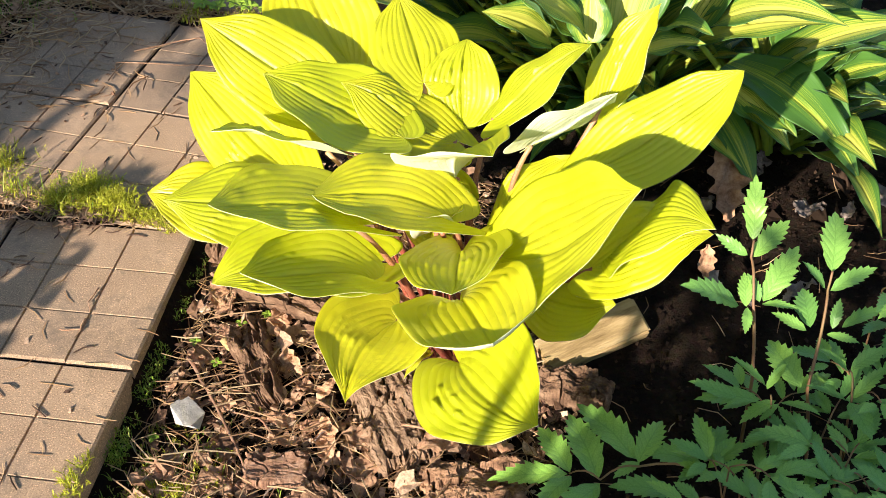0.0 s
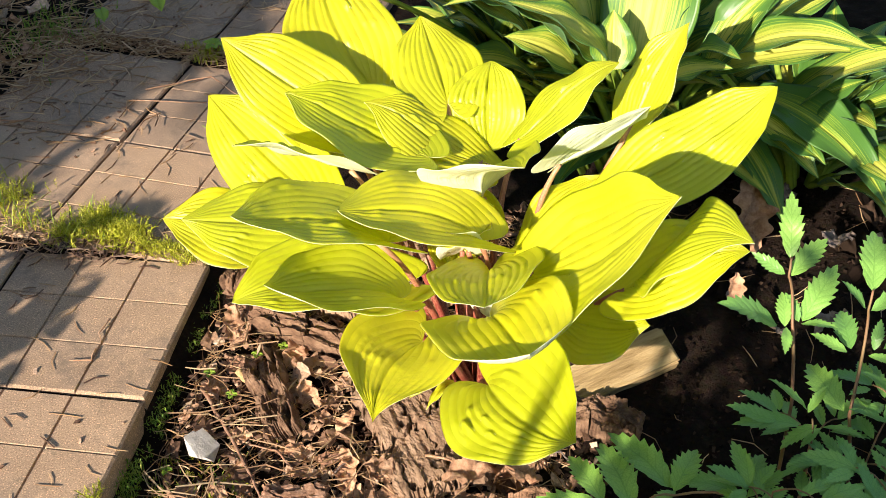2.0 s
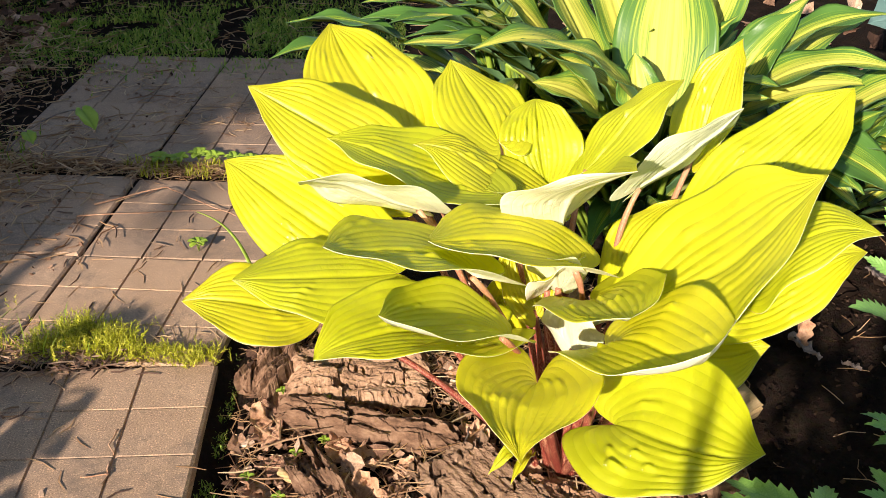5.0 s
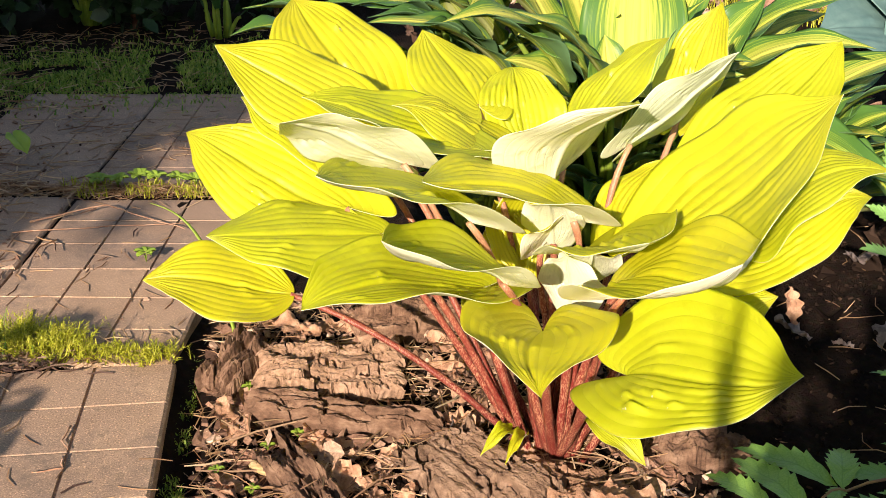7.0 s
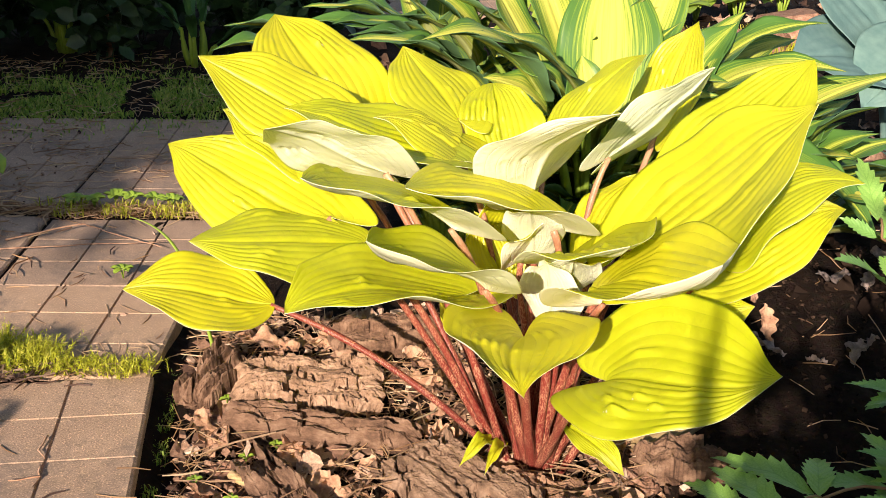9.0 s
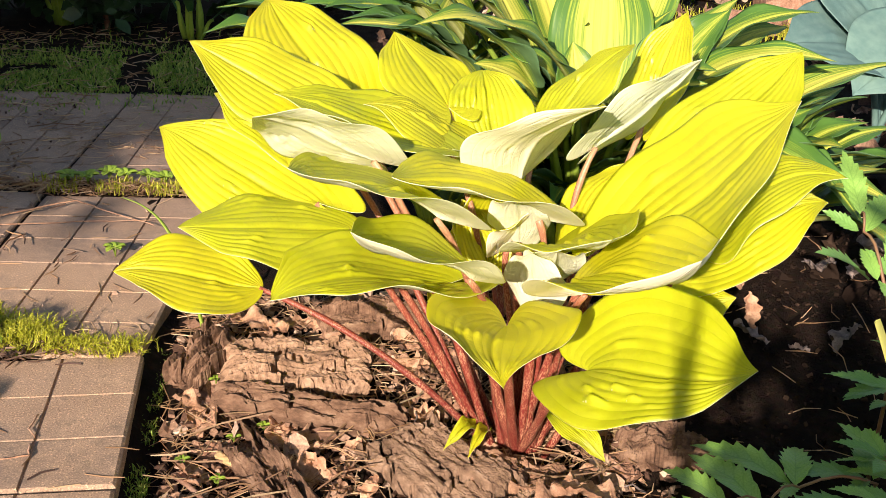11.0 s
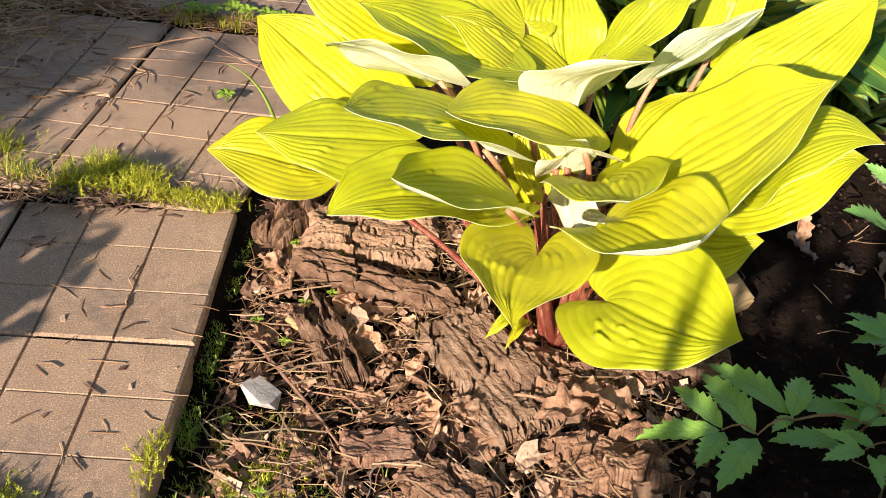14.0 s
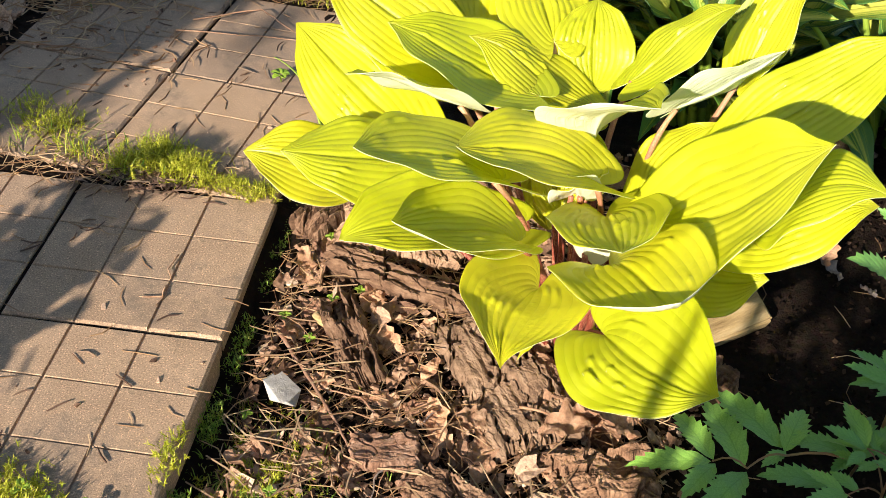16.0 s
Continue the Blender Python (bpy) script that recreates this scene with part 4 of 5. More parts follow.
bark_piece("bark_slab", "thick cracked grey-brown pine bark slab on the soil", "bark", (0.190, 0.275, -0.015), (0.195, 0.10, 0.030), -3, BARK_TAN, 1.0, (8, 0), group=BG, plates=0.8)
bark_piece("bark_slab", "long furrowed pine bark strip beside the slab", "bark", (0.203, 0.182, -0.026), (0.25, 0.045, 0.028), -16, BARK, 2.3, (14, 0), 3, group=BG, furrow=1.1)
bark_piece("bark_chunk", "furrowed dark bark chunk leaning at the path edge", "bark", (0.075, 0.30, -0.010), (0.11, 0.06, 0.035), 58, BARK, 3.7, (10, -12), 6, group=BG, furrow=1.1)
bark_piece("bark_slab", "broad pine bark slab running out from the hosta crown", "bark", (0.362, 0.030, -0.040), (0.25, 0.125, 0.024), -60, BARK_TAN, 4.1, (4, 4), 4, group=BG, furrow=0.3, plates=0.62)
bark_piece("bark_slab", "dark furrowed bark slab leaning in the litter", "bark", (0.155, 0.075, -0.048), (0.17, 0.06, 0.035), -66, BARK, 5.9, (18, 0), 5, group=BG, furrow=1.1)
bark_piece("bark_flake", "flat reddish bark flake on the litter", "bark", (0.232, -0.112, -0.046), (0.090, 0.062, 0.012), 8, BARK_RED, 6.6, group=BG)
bark_piece("bark_flake", "flat reddish bark flake on the litter", "bark", (0.285, -0.155, -0.048), (0.06, 0.035, 0.008), 32, BARK_RED, 7.4, group=BG)
bark_piece("bark_chunk", "rough brown bark block at the front of the bed", "bark", (0.500, -0.112, -0.052), (0.14, 0.095, 0.032), 12, BARK, 8.2, group=BG)
bark_piece("bark_chunk", "rough brown bark block at the front of the bed", "bark", (0.32, -0.17, -0.050), (0.10, 0.06, 0.028), -30, BARK, 9.8, group=BG)
bark_piece("bark_chunk", "dark weathered bark block in the shade", "bark", (0.615, 0.075, -0.040), (0.11, 0.06, 0.040), -8, BARK, 10.1, group=BG)
bark_piece("bark_chunk", "weathered bark chunk under the leaves", "bark", (0.30, 0.40, -0.010), (0.16, 0.07, 0.03), 12, BARK, 11.1, group=BG)
bark_piece("bark_chunk", "broad worn brown bark at the foot of the hosta", "bark", (0.435, 0.035, -0.045), (0.11, 0.08, 0.030), -24, BARK, 12.1, group=BG)
rb = random.Random(12)
for k in range(80):
    x, y = rb.uniform(0.05, 0.58), rb.uniform(-0.42, 0.36)
    sz = rb.uniform(0.022, 0.055)
    if bare(x, y):
        continue
    bark_piece("bark_flake", "small broken bark flake in the litter", "bark", (x, y, ground_z(x, y) + 0.004), (sz, sz * rb.uniform(0.45, 0.8), sz * rb.uniform(0.12, 0.3)), rb.uniform(0, 360), rb.choice((BARK, BARK_RED, BARK)), 20 + k, (rb.uniform(-22, 22), rb.uniform(-22, 22)), 3, 16, 11, BG)


def sawn_block():
    bm = bmesh.new()
    bmesh.ops.create_cube(bm, size=1.0)
    bmesh.ops.scale(bm, vec=(0.165, 0.058, 0.045), verts=bm.verts)
    bmesh.ops.bevel(bm, geom=list(bm.edges), offset=0.004, segments=2, affect="EDGES")
    bmesh.ops.subdivide_edges(bm, edges=list(bm.edges), cuts=2, use_grid_fill=True)
    for v in bm.verts:
        v.co += Vector((0, 0.004, 0.003)) * noise.noise(v.co * 40)
    me = bpy.data.meshes.new("wood_block")
    bm.to_mesh(me)
    bm.free()
    me.materials.append(SAWN)
    ob = new("wood_block", me)
    ob.matrix_basis = pose(0.632, 0.172, -0.03, 24, -8, 33)
    return tagged(ob, "pale sawn wood block lying behind the hosta", "wood")


sawn_block()


def stone(place, size, seed, mat, label):
    """An angular broken stone: the hull of a few corners, its edges worn."""
    r = random.Random(int(seed * 10))
    bm = bmesh.new()
    for k in range(11):
        a = k * 2.399
        rr = r.uniform(0.75, 1.0)
        bm.verts.new((math.cos(a) * rr * size[0], math.sin(a) * rr * size[1], (1 if k % 2 else -1) * r.uniform(0.7, 1.0) * size[2]))
    hull = bmesh.ops.convex_hull(bm, input=list(bm.verts))
    bmesh.ops.delete(bm, geom=[g for g in hull["geom_interior"] if isinstance(g, bmesh.types.BMVert)], context="VERTS")
    bmesh.ops.bevel(bm, geom=list(bm.edges), offset=min(size) * 0.07, segments=1, affect="EDGES")
    me = bpy.data.meshes.new("stone")
    bm.to_mesh(me)
    bm.free()
    me.materials.append(mat)
    ob = new("stone", me)
    ob.matrix_basis = pose(*place, 14, -6, seed * 50)
    return tagged(ob, label, "stone")


stone((0.084, -0.034, -0.042), (0.033, 0.027, 0.007), 2.7, STONE, "pale grey angular stone beside the path")
stone((1.50, 2.25, -0.03), (0.16, 0.12, 0.09), 4.0, BARK_RED, "reddish brown clod of earth behind the hostas")
stone((1.72, 2.45, -0.03), (0.20, 0.14, 0.10), 5.0, BARK_RED, "reddish brown clod of earth behind the hostas")


# ---- dry leaves ----
def dry_leaf(place, size, seed, mat, turn, tilt, label, lobes=4):
    """A dry oak leaf: lobed outline, raised midrib, curled and crumpled."""
    n, m = 22, 8
    verts, faces = [], []
    r = random.Random(seed)
    curl = r.uniform(0.2, 1.1)
    for i in range(n + 1):
        u = i / n
        w = 0.30 * math.sin(math.pi * min(1, u * 0.93 + 0.04)) ** 0.7 * (0.84 + 0.16 * math.sin(u * lobes * 2 * math.pi + 1.0) + 0.12 * noise.noise(Vector((u * 9, seed, 0))))
        for k in range(m + 1):
            v = 2 * k / m - 1
            x = v * w
            z = curl * 0.9 * x * x * 2.2 + 0.17 * noise.noise(Vector((x * 6, u * 4.5, seed))) + 0.06 * noise.noise(Vector((x * 19, u * 15, seed))) + 0.16 * math.sin(u * 2.6 + seed) * (u - 0.4)
            verts.append(Vector((x, u - 0.5, z)) * size)
    w_ = m + 1
    faces = [(i * w_ + k, i * w_ + k + 1, (i + 1) * w_ + k + 1, (i + 1) * w_ + k) for i in range(n) for k in range(m)]
    ob = mesh_ob("dry_leaf", verts, faces, mat)
    ob.matrix_basis = pose(*place, tilt[0], tilt[1], turn)
    return tagged(ob, label, "leaf", "dry leaves in the litter")


OAK = "dry brown curled oak leaf on the litter"
dry_leaf((0.50, -0.03, -0.018), 0.095, 1, DRYLEAF, 70, (8, 10), OAK)
dry_leaf((0.455, -0.045, -0.022), 0.085, 2, DRYLEAF, 120, (5, -10), OAK)
dry_leaf((0.14, 0.40, -0.005), 0.085, 3, DRYLEAF, 80, (15, 0), "dry tan leaf lying on bark", 2)
dry_leaf((0.066, 0.19, -0.022), 0.06, 4, DRYLEAF, 30, (30, 20), OAK)
dry_leaf((0.085, 0.17, -0.03), 0.05, 5, DRYLEAF, 150, (-20, 20), OAK)
dry_leaf((0.79, 0.29, 0.04), 0.05, 6, DRYLEAF, 20, (55, 10), OAK)
dry_leaf((0.82, 0.45, 0.06), 0.115, 7, DRYLEAF, 30, (60, 0), OAK)
dry_leaf((0.95, 0.44, 0.04), 0.08, 8, GREYLEAF, 150, (20, 10), "weathered grey oak leaf, toned down for the shade")
dry_leaf((1.06, 0.47, 0.05), 0.08, 9, GREYLEAF, 40, (10, -10), "weathered grey oak leaf, toned down for the shade")
dry_leaf((0.336, -0.05, -0.03), 0.05, 10, DRYLEAF, 100, (20, -15), OAK)
dry_leaf((0.24, 0.06, -0.035), 0.05, 11, DRYLEAF, 200, (30, 10), OAK)
rd = random.Random(5)
for k in range(160):
    if k < 118:
        x, y = rd.uniform(0.05, 0.55), rd.uniform(-0.30, 0.48)
    elif k < 130:
        x, y = rd.uniform(0.75, 1.3), rd.uniform(0.25, 0.6)
    else:
        x, y = rd.uniform(-1.2, -0.55), rd.uniform(0.7, 1.9)
    # all leaves on this side take the darker grey, shade put into their colour
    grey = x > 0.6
    if bare(x, y):
        continue
    dry_leaf((x, y, ground_z(x, y) + 0.012), rd.uniform(0.028, 0.075), 30 + k, GREYLEAF if grey else DRYLEAF, rd.uniform(0, 360), (rd.uniform(-30, 30), rd.uniform(-30, 30)), "weathered grey oak leaf, toned down for the shade" if grey else OAK, rd.choice((2, 3, 4)))


# ---- crumbled litter ----
def crumbs(name, label, spots, mat, seed, smin, smax, flat):
    """Broken bits of leaf and bark: bent little scraps or lumps, joined."""
    r = random.Random(seed)
    verts, faces = [], []
    for x, y, z in spots:
        s = r.uniform(smin, smax)
        m = Matrix.Translation((x, y, z)) @ Euler((r.gauss(0, 0.5), r.gauss(0, 0.5), r.uniform(0, 6.28))).to_matrix().to_4x4()
        n0 = len(verts)
        if flat:
            for j in range(4):
                for i in range(4):
                    px, py = (i / 3 - 0.5) * s * r.uniform(0.6, 1.15), (j / 3 - 0.5) * s * r.uniform(0.8, 1.7)
                    verts.append(m @ Vector((px, py, s * r.uniform(-0.10, 0.22) + 1.5 * px * px / s)))
            faces += [(n0 + j * 4 + i, n0 + j * 4 + i + 1, n0 + j * 4 + i + 5, n0 + j * 4 + i + 4) for j in range(3) for i in range(3)]
        else:
            for k in range(8):
                c = Vector((1 if k & 1 else -1, 1 if k & 2 else -1, 1 if k & 4 else -1))
                verts.append(m @ Vector((c.x * s * r.uniform(0.3, 0.7), c.y * s * r.uniform(0.2, 0.45), c.z * s * r.uniform(0.10, 0.28))))
            faces += [tuple(n0 + q for q in f) for f in ((0, 2, 3, 1), (4, 5, 7, 6), (0, 1, 5, 4), (2, 6, 7, 3), (0, 4, 6, 2), (1, 3, 7, 5))]
    return tagged(mesh_ob(name, verts, faces, mat, smooth=False), label, "litter", kind="stuff")


def litter_material():
    m, nt, b = material("leaf_litter", 0.85, 0.2)
    col = ramp(nt, island(nt), (0.0, (0.055, 0.030, 0.020)), (0.35, (0.17, 0.095, 0.060)), (0.7, (0.36, 0.22, 0.14)), (1.0, (0.58, 0.42, 0.30)))
    col = mix(nt, col, ramp(nt, tex_noise(nt, 260, 4), (0.3, (0.5, 0.5, 0.5)), (0.7, (1.2, 1.2, 1.2))), 1.0, "MULTIPLY")
    nt.links.new(col, b.inputs["Base Color"])
    return m


LITTER = litter_material()
rl = random.Random(61)


def bed_spots(n, x0, x1, y0, y1, lift):
    out = []
    for k in range(n):
        x, y = rl.uniform(x0, x1), rl.uniform(y0, y1)
        if bare(x, y) and rl.random() < 0.93:
            continue
        out.append((x, y, ground_z(x, y) + lift * rl.random()))
    return out


crumbs("leaf_scraps", "brown broken leaf scraps covering the bed", bed_spots(330, 0.035, 0.62, -0.45, 0.55, 0.016), LITTER, 1, 0.008, 0.028, True)
crumbs("bark_crumbs", "brown bark crumbs covering the bed", bed_spots(3200, 0.035, 0.62, -0.45, 0.55, 0.010), LITTER, 2, 0.003, 0.014, False)
# Dark humus, its colour pushed near black to stand in for shade.
def shaded_humus_material():
    m, nt, b = material("shaded_humus", 0.95, 0.05)
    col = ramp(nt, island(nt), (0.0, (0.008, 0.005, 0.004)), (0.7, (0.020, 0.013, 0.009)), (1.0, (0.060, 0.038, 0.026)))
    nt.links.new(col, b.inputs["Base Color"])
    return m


SHADED_HUMUS = shaded_humus_material()
crumbs("humus_crumbs", "dark humus crumbs, coloured near black for the shade under the plants", bed_spots(3200, 0.56, 1.25, -0.25, 0.6, 0.010), SHADED_HUMUS, 12, 0.002, 0.007, False)
crumbs("humus_crumbs", "dark soil crumbs beside the path", bed_spots(1500, -1.4, -0.56, 0.5, 2.0, 0.010), SHADED_HUMUS, 13, 0.002, 0.009, False)
pave = [(rl.uniform(-0.62, -0.26), rl.uniform(0.55, 1.6), 0.001) for k in range(300)] + [(rl.uniform(-0.62, 0.0), rl.uniform(-0.3, 1.6), -0.0005) for k in range(60)]
crumbs("paving_crumbs", "dark soil crumbs strewn on the paving", pave, LITTER, 14, 0.002, 0.008, False)
# these scraps get the near-black colour as painted shade instead of leaf brown
crumbs("leaf_scraps", "broken leaf scraps coloured near black for the shade under the plants", bed_spots(90, 0.75, 1.5, 0.2, 1.0, 0.012), SHADED_HUMUS, 3, 0.012, 0.04, True)
crumbs("leaf_scraps", "broken leaf scraps beside the path", bed_spots(500, -1.4, -0.58, 0.6, 2.2, 0.012), LITTER, 4, 0.012, 0.04, True)
crumbs("leaf_scraps", "scattered scraps behind the hostas", bed_spots(380, 0.4, 2.2, 1.0, 3.0, 0.012), LITTER, 5, 0.015, 0.05, True)


# ---- needles, twigs, moss and grass ----
def needles(name, label, spots, mat, seed, lmin=0.02, lmax=0.05, radius=0.0007, tilt=0.25):
    """Dry needles lying about: thin bent prisms, joined."""
    r = random.Random(seed)
    verts, faces = [], []
    for x, y, z in spots:
        a = r.uniform(0, 2 * math.pi)
        ln = r.uniform(lmin, lmax)
        bend = r.uniform(-0.35, 0.35)
        pitch = r.uniform(-tilt, tilt)
        p = Vector((x, y, z + abs(math.sin(pitch)) * ln * 0.5 + radius))
        pts = []
        for k in (-1, 0, 1):
            aa = a + bend * k
            pts.append(p + Vector((math.cos(aa), math.sin(aa), math.sin(pitch))) * ln * 0.5 * k)
        v, f = tube(pts, [radius, radius * 1.2, radius * 0.7], 3, 1.0, False)
        n0 = len(verts)
        verts += v
        faces += [tuple(i + n0 for i in q) for q in f]
    return tagged(mesh_ob(name, verts, faces, mat, smooth=False), label, "litter", kind="stuff")


rn = random.Random(21)
spots = []
for k in range(330):
    x, y = rn.uniform(-0.62, 0.0), rn.uniform(-0.3, 1.6)
    if y > 0.4 or rn.random() < 0.5:
        spots.append((x, y, -0.0005))
for k in range(240):
    x, y = rn.gauss(-0.27, 0.12), rn.gauss(0.325, 0.025)
    if x < 0:
        spots.append((x, y, 0.002 + 0.006 * rn.random()))
for k in range(160):
    spots.append((rn.uniform(-0.25, 0.1), rn.gauss(1.24, 0.07), 0.003))
needles("needle_litter", "dry pine needles scattered on the paving", spots, NEEDLE, 1, tilt=0.02)
spots = [(rn.uniform(-0.64, -0.22), rn.uniform(0.58, 1.55), 0.002) for k in range(210)] + [(rn.gauss(-0.52, 0.09), rn.gauss(0.92, 0.10), 0.004 + 0.01 * rn.random()) for k in range(420)]
curls = [(rn.uniform(-0.6, -0.05), rn.uniform(-0.25, 1.1), 0.0) for k in range(60)] + [(rn.gauss(-0.21, 0.06), rn.gauss(0.30, 0.018), 0.004 + 0.006 * rn.random()) for k in range(120)]
needles("needle_litter", "short curled brown stalks on the paving", curls, CURL, 29, 0.012, 0.036, 0.0012, 0.03)
needles("needle_litter", "thick dry stalks and needles on the shaded paving", spots, NEEDLE, 9, 0.025, 0.075, 0.0011, 0.06)
spots = []
for k in range(3100):
    x, y = rn.uniform(0.03, 0.58), rn.uniform(-0.45, 0.5)
    if bare(x, y) and rn.random() < 0.85:
        continue
    spots.append((x, y, ground_z(x, y) + 0.02 * rn.random() ** 2))
for k in range(160):
    x, y = rn.uniform(0.6, 1.4), rn.uniform(-0.1, 0.8)
    spots.append((x, y, ground_z(x, y) + 0.01 * rn.random()))
needles("needle_litter", "dry pine needles and stalks strewn over the bed", spots, NEEDLE, 2, 0.015, 0.07, 0.0007)
spots = []
for k in range(110):
    x, y = rn.uniform(0.04, 0.55), rn.uniform(-0.32, 0.22)
    if not bare(x, y):
        spots.append((x, y, ground_z(x, y) + 0.012 + 0.018 * rn.random()))
needles("straw_litter", "pale dry grass straws lying across the bed", spots, STRAW, 22, 0.04, 0.11, 0.0011)
spots = []
for k in range(2600):
    x, y = rn.gauss(-0.85, 0.2), rn.uniform(0.75, 1.8)
    if x < -0.5:
        spots.append((x, y, ground_z(x, y) + 0.02 * rn.random()))
for k in range(700):
    x, y = rn.uniform(-0.9, 0.3), rn.uniform(1.6, 2.3)
    spots.append((x, y, ground_z(x, y) + 0.01 * rn.random()))
needles("needle_heap", "brown heap of dry pine needles beside the path", spots, NEEDLE, 3, 0.025, 0.07, 0.0009)


def twig(points, radius, label, mat):
    pts = [Vector(p) for p in points]
    fine = []
    for i in range(len(pts) - 1):
        for k in range(5):
            q = pts[i].lerp(pts[i + 1], k / 5)
            fine.append(q + Vector((noise.noise(q * 60), noise.noise(q * 60 + Vector((9, 0, 0))), 0.3 * noise.noise(q * 50))) * 0.004)
    fine.append(pts[-1])
    v, f = tube(fine, [radius * (1 - 0.6 * i / len(fine)) for i in range(len(fine))], 7)
    return tagged(mesh_ob("twig", v, f, mat), label, "twig", "twigs on path and bed")


TW = "thin dry twig"
twig([(0.055, 0.065, -0.035), (0.11, 0.0, -0.045), (0.16, -0.07, -0.045), (0.195, -0.12, -0.05)], 0.0032, "reddish bare twig lying on the litter", BARK_RED)
twig([(0.10, 0.10, -0.03), (0.13, 0.075, -0.035)], 0.006, "short broken stick with pale wood", SAWN)
twig([(-0.28, 0.80, 0.006), (-0.17, 0.86, 0.008), (-0.10, 0.80, 0.006), (-0.03, 0.74, 0.006)], 0.0016, TW + " lying across the paving", DRYLEAF)
twig([(-0.30, 0.76, 0.004), (-0.15, 0.765, 0.006), (-0.02, 0.77, 0.004)], 0.0014, TW + " lying across the paving", DRYLEAF)
twig([(-0.55, 0.66, 0.004), (-0.45, 0.665, 0.004), (-0.36, 0.66, 0.004)], 0.0018, TW + " lying across the paving", DRYLEAF)
twig([(-0.105, 0.15, 0.003), (-0.112, 0.12, 0.003), (-0.10, 0.10, 0.003)], 0.0014, TW + " lying across the paving", DRYLEAF)
twig([(-0.10, 0.085, 0.003), (-0.10, 0.06, 0.004), (-0.13, 0.058, 0.003)], 0.0014, TW + " lying across the paving", DRYLEAF)
twig([(0.39, -0.03, -0.02), (0.44, -0.035, -0.025), (0.50, -0.02, -0.03)], 0.0020, TW + " in the litter", DRYLEAF)
rt = random.Random(8)
for k in range(26):
    x, y = rt.uniform(0.05, 0.7), rt.uniform(-0.4, 0.4)
    a, ln = rt.uniform(0, 6.28), rt.uniform(0.04, 0.12)
    z = ground_z(x, y) + 0.012
    twig([(x, y, z), (x + math.cos(a) * ln * 0.5, y + math.sin(a) * ln * 0.5, z + 0.006), (x + math.cos(a + 0.3) * ln, y + math.sin(a + 0.3) * ln, z)], rt.uniform(0.001, 0.0022), TW + " in the litter", rt.choice((BARK_RED, GREYLEAF, DRYLEAF)))


def blade_patch(name, label, spots, mat, seed, hmin, hmax, width=0.0012, lean=0.5, category="moss"):
    """Upright bent blades, joined."""
    r = random.Random(seed)
    verts, faces = [], []
    for x, y, z in spots:
        a = r.uniform(0, 2 * math.pi)
        h = r.uniform(hmin, hmax)
        d = Vector((math.cos(a), math.sin(a), 0))
        s = Vector((-d.y, d.x, 0)) * width
        l = r.uniform(0.1, lean) * h
        n0 = len(verts)
        p = Vector((x, y, z))
        for k, w in ((0, 1.0), (0.4, 0.9), (0.75, 0.6)):
            q = p + d * l * k * k + Vector((0, 0, h * k))
            verts += [q - s * w, q + s * w]
        verts.append(p + d * l + Vector((0, 0, h * (1 - 0.2 * lean))))
        faces += [(n0, n0 + 1, n0 + 3, n0 + 2), (n0 + 2, n0 + 3, n0 + 5, n0 + 4), (n0 + 4, n0 + 5, n0 + 6)]
    return tagged(mesh_ob(name, verts, faces, mat, smooth=False), label, category, kind="stuff")


rm = random.Random(31)


def sprig_patch(name, label, spots, mat, seed, lmin, lmax, category="moss"):
    """Bushy moss: thin shoots leaning every way, set all along with short fine needles, joined."""
    r = random.Random(seed)
    verts, faces = [], []
    for x, y, z in spots:
        a, lean, ln = r.uniform(0, 6.283), r.uniform(0.05, 0.95), r.uniform(lmin, lmax)
        d = Vector((math.cos(a) * math.sin(lean), math.sin(a) * math.sin(lean), math.cos(lean)))
        side = d.cross(Vector((0.3, 0.2, 1))).normalized()
        up = side.cross(d)
        p = Vector((x, y, z))
        n0 = len(verts)
        verts += [p - side * 0.0011, p + side * 0.0011, p + d * ln]
        faces.append((n0, n0 + 1, n0 + 2))
        for k in range(9):
            q = p + d * ln * (0.15 + 0.85 * k / 8)
            b = r.uniform(0, 6.283)
            out = (side * math.cos(b) + up * math.sin(b)) * 0.8 + d * r.uniform(0.3, 0.9)
            tip = q + out.normalized() * r.uniform(0.004, 0.009)
            w = out.cross(d).normalized() * 0.0008
            n0 = len(verts)
            verts += [q - w, q + w, tip]
            faces.append((n0, n0 + 1, n0 + 2))
    return tagged(mesh_ob(name, verts, faces, mat, smooth=False), label, category, kind="stuff")


def cushions(n, x0, x1, y0, dy, blades_each, spread):
    """Feet of blades grouped into many small cushions."""
    out = []
    for k in range(n):
        cx, cy = rm.uniform(x0, x1), rm.gauss(y0, dy)
        for j in range(blades_each):
            out.append((rm.gauss(cx, spread), rm.gauss(cy, spread), 0.003))
    return out


def mound(n, cx, cy, sx, sy, top):
    """Feet of shoots spread through a low dome."""
    out = []
    for k in range(n):
        x, y = rm.gauss(0, 1), rm.gauss(0, 1)
        lift = max(0.0, 1 - 0.35 * (x * x + y * y))
        out.append((cx + sx * x, cy + sy * y, top * lift * rm.random()))
    return out


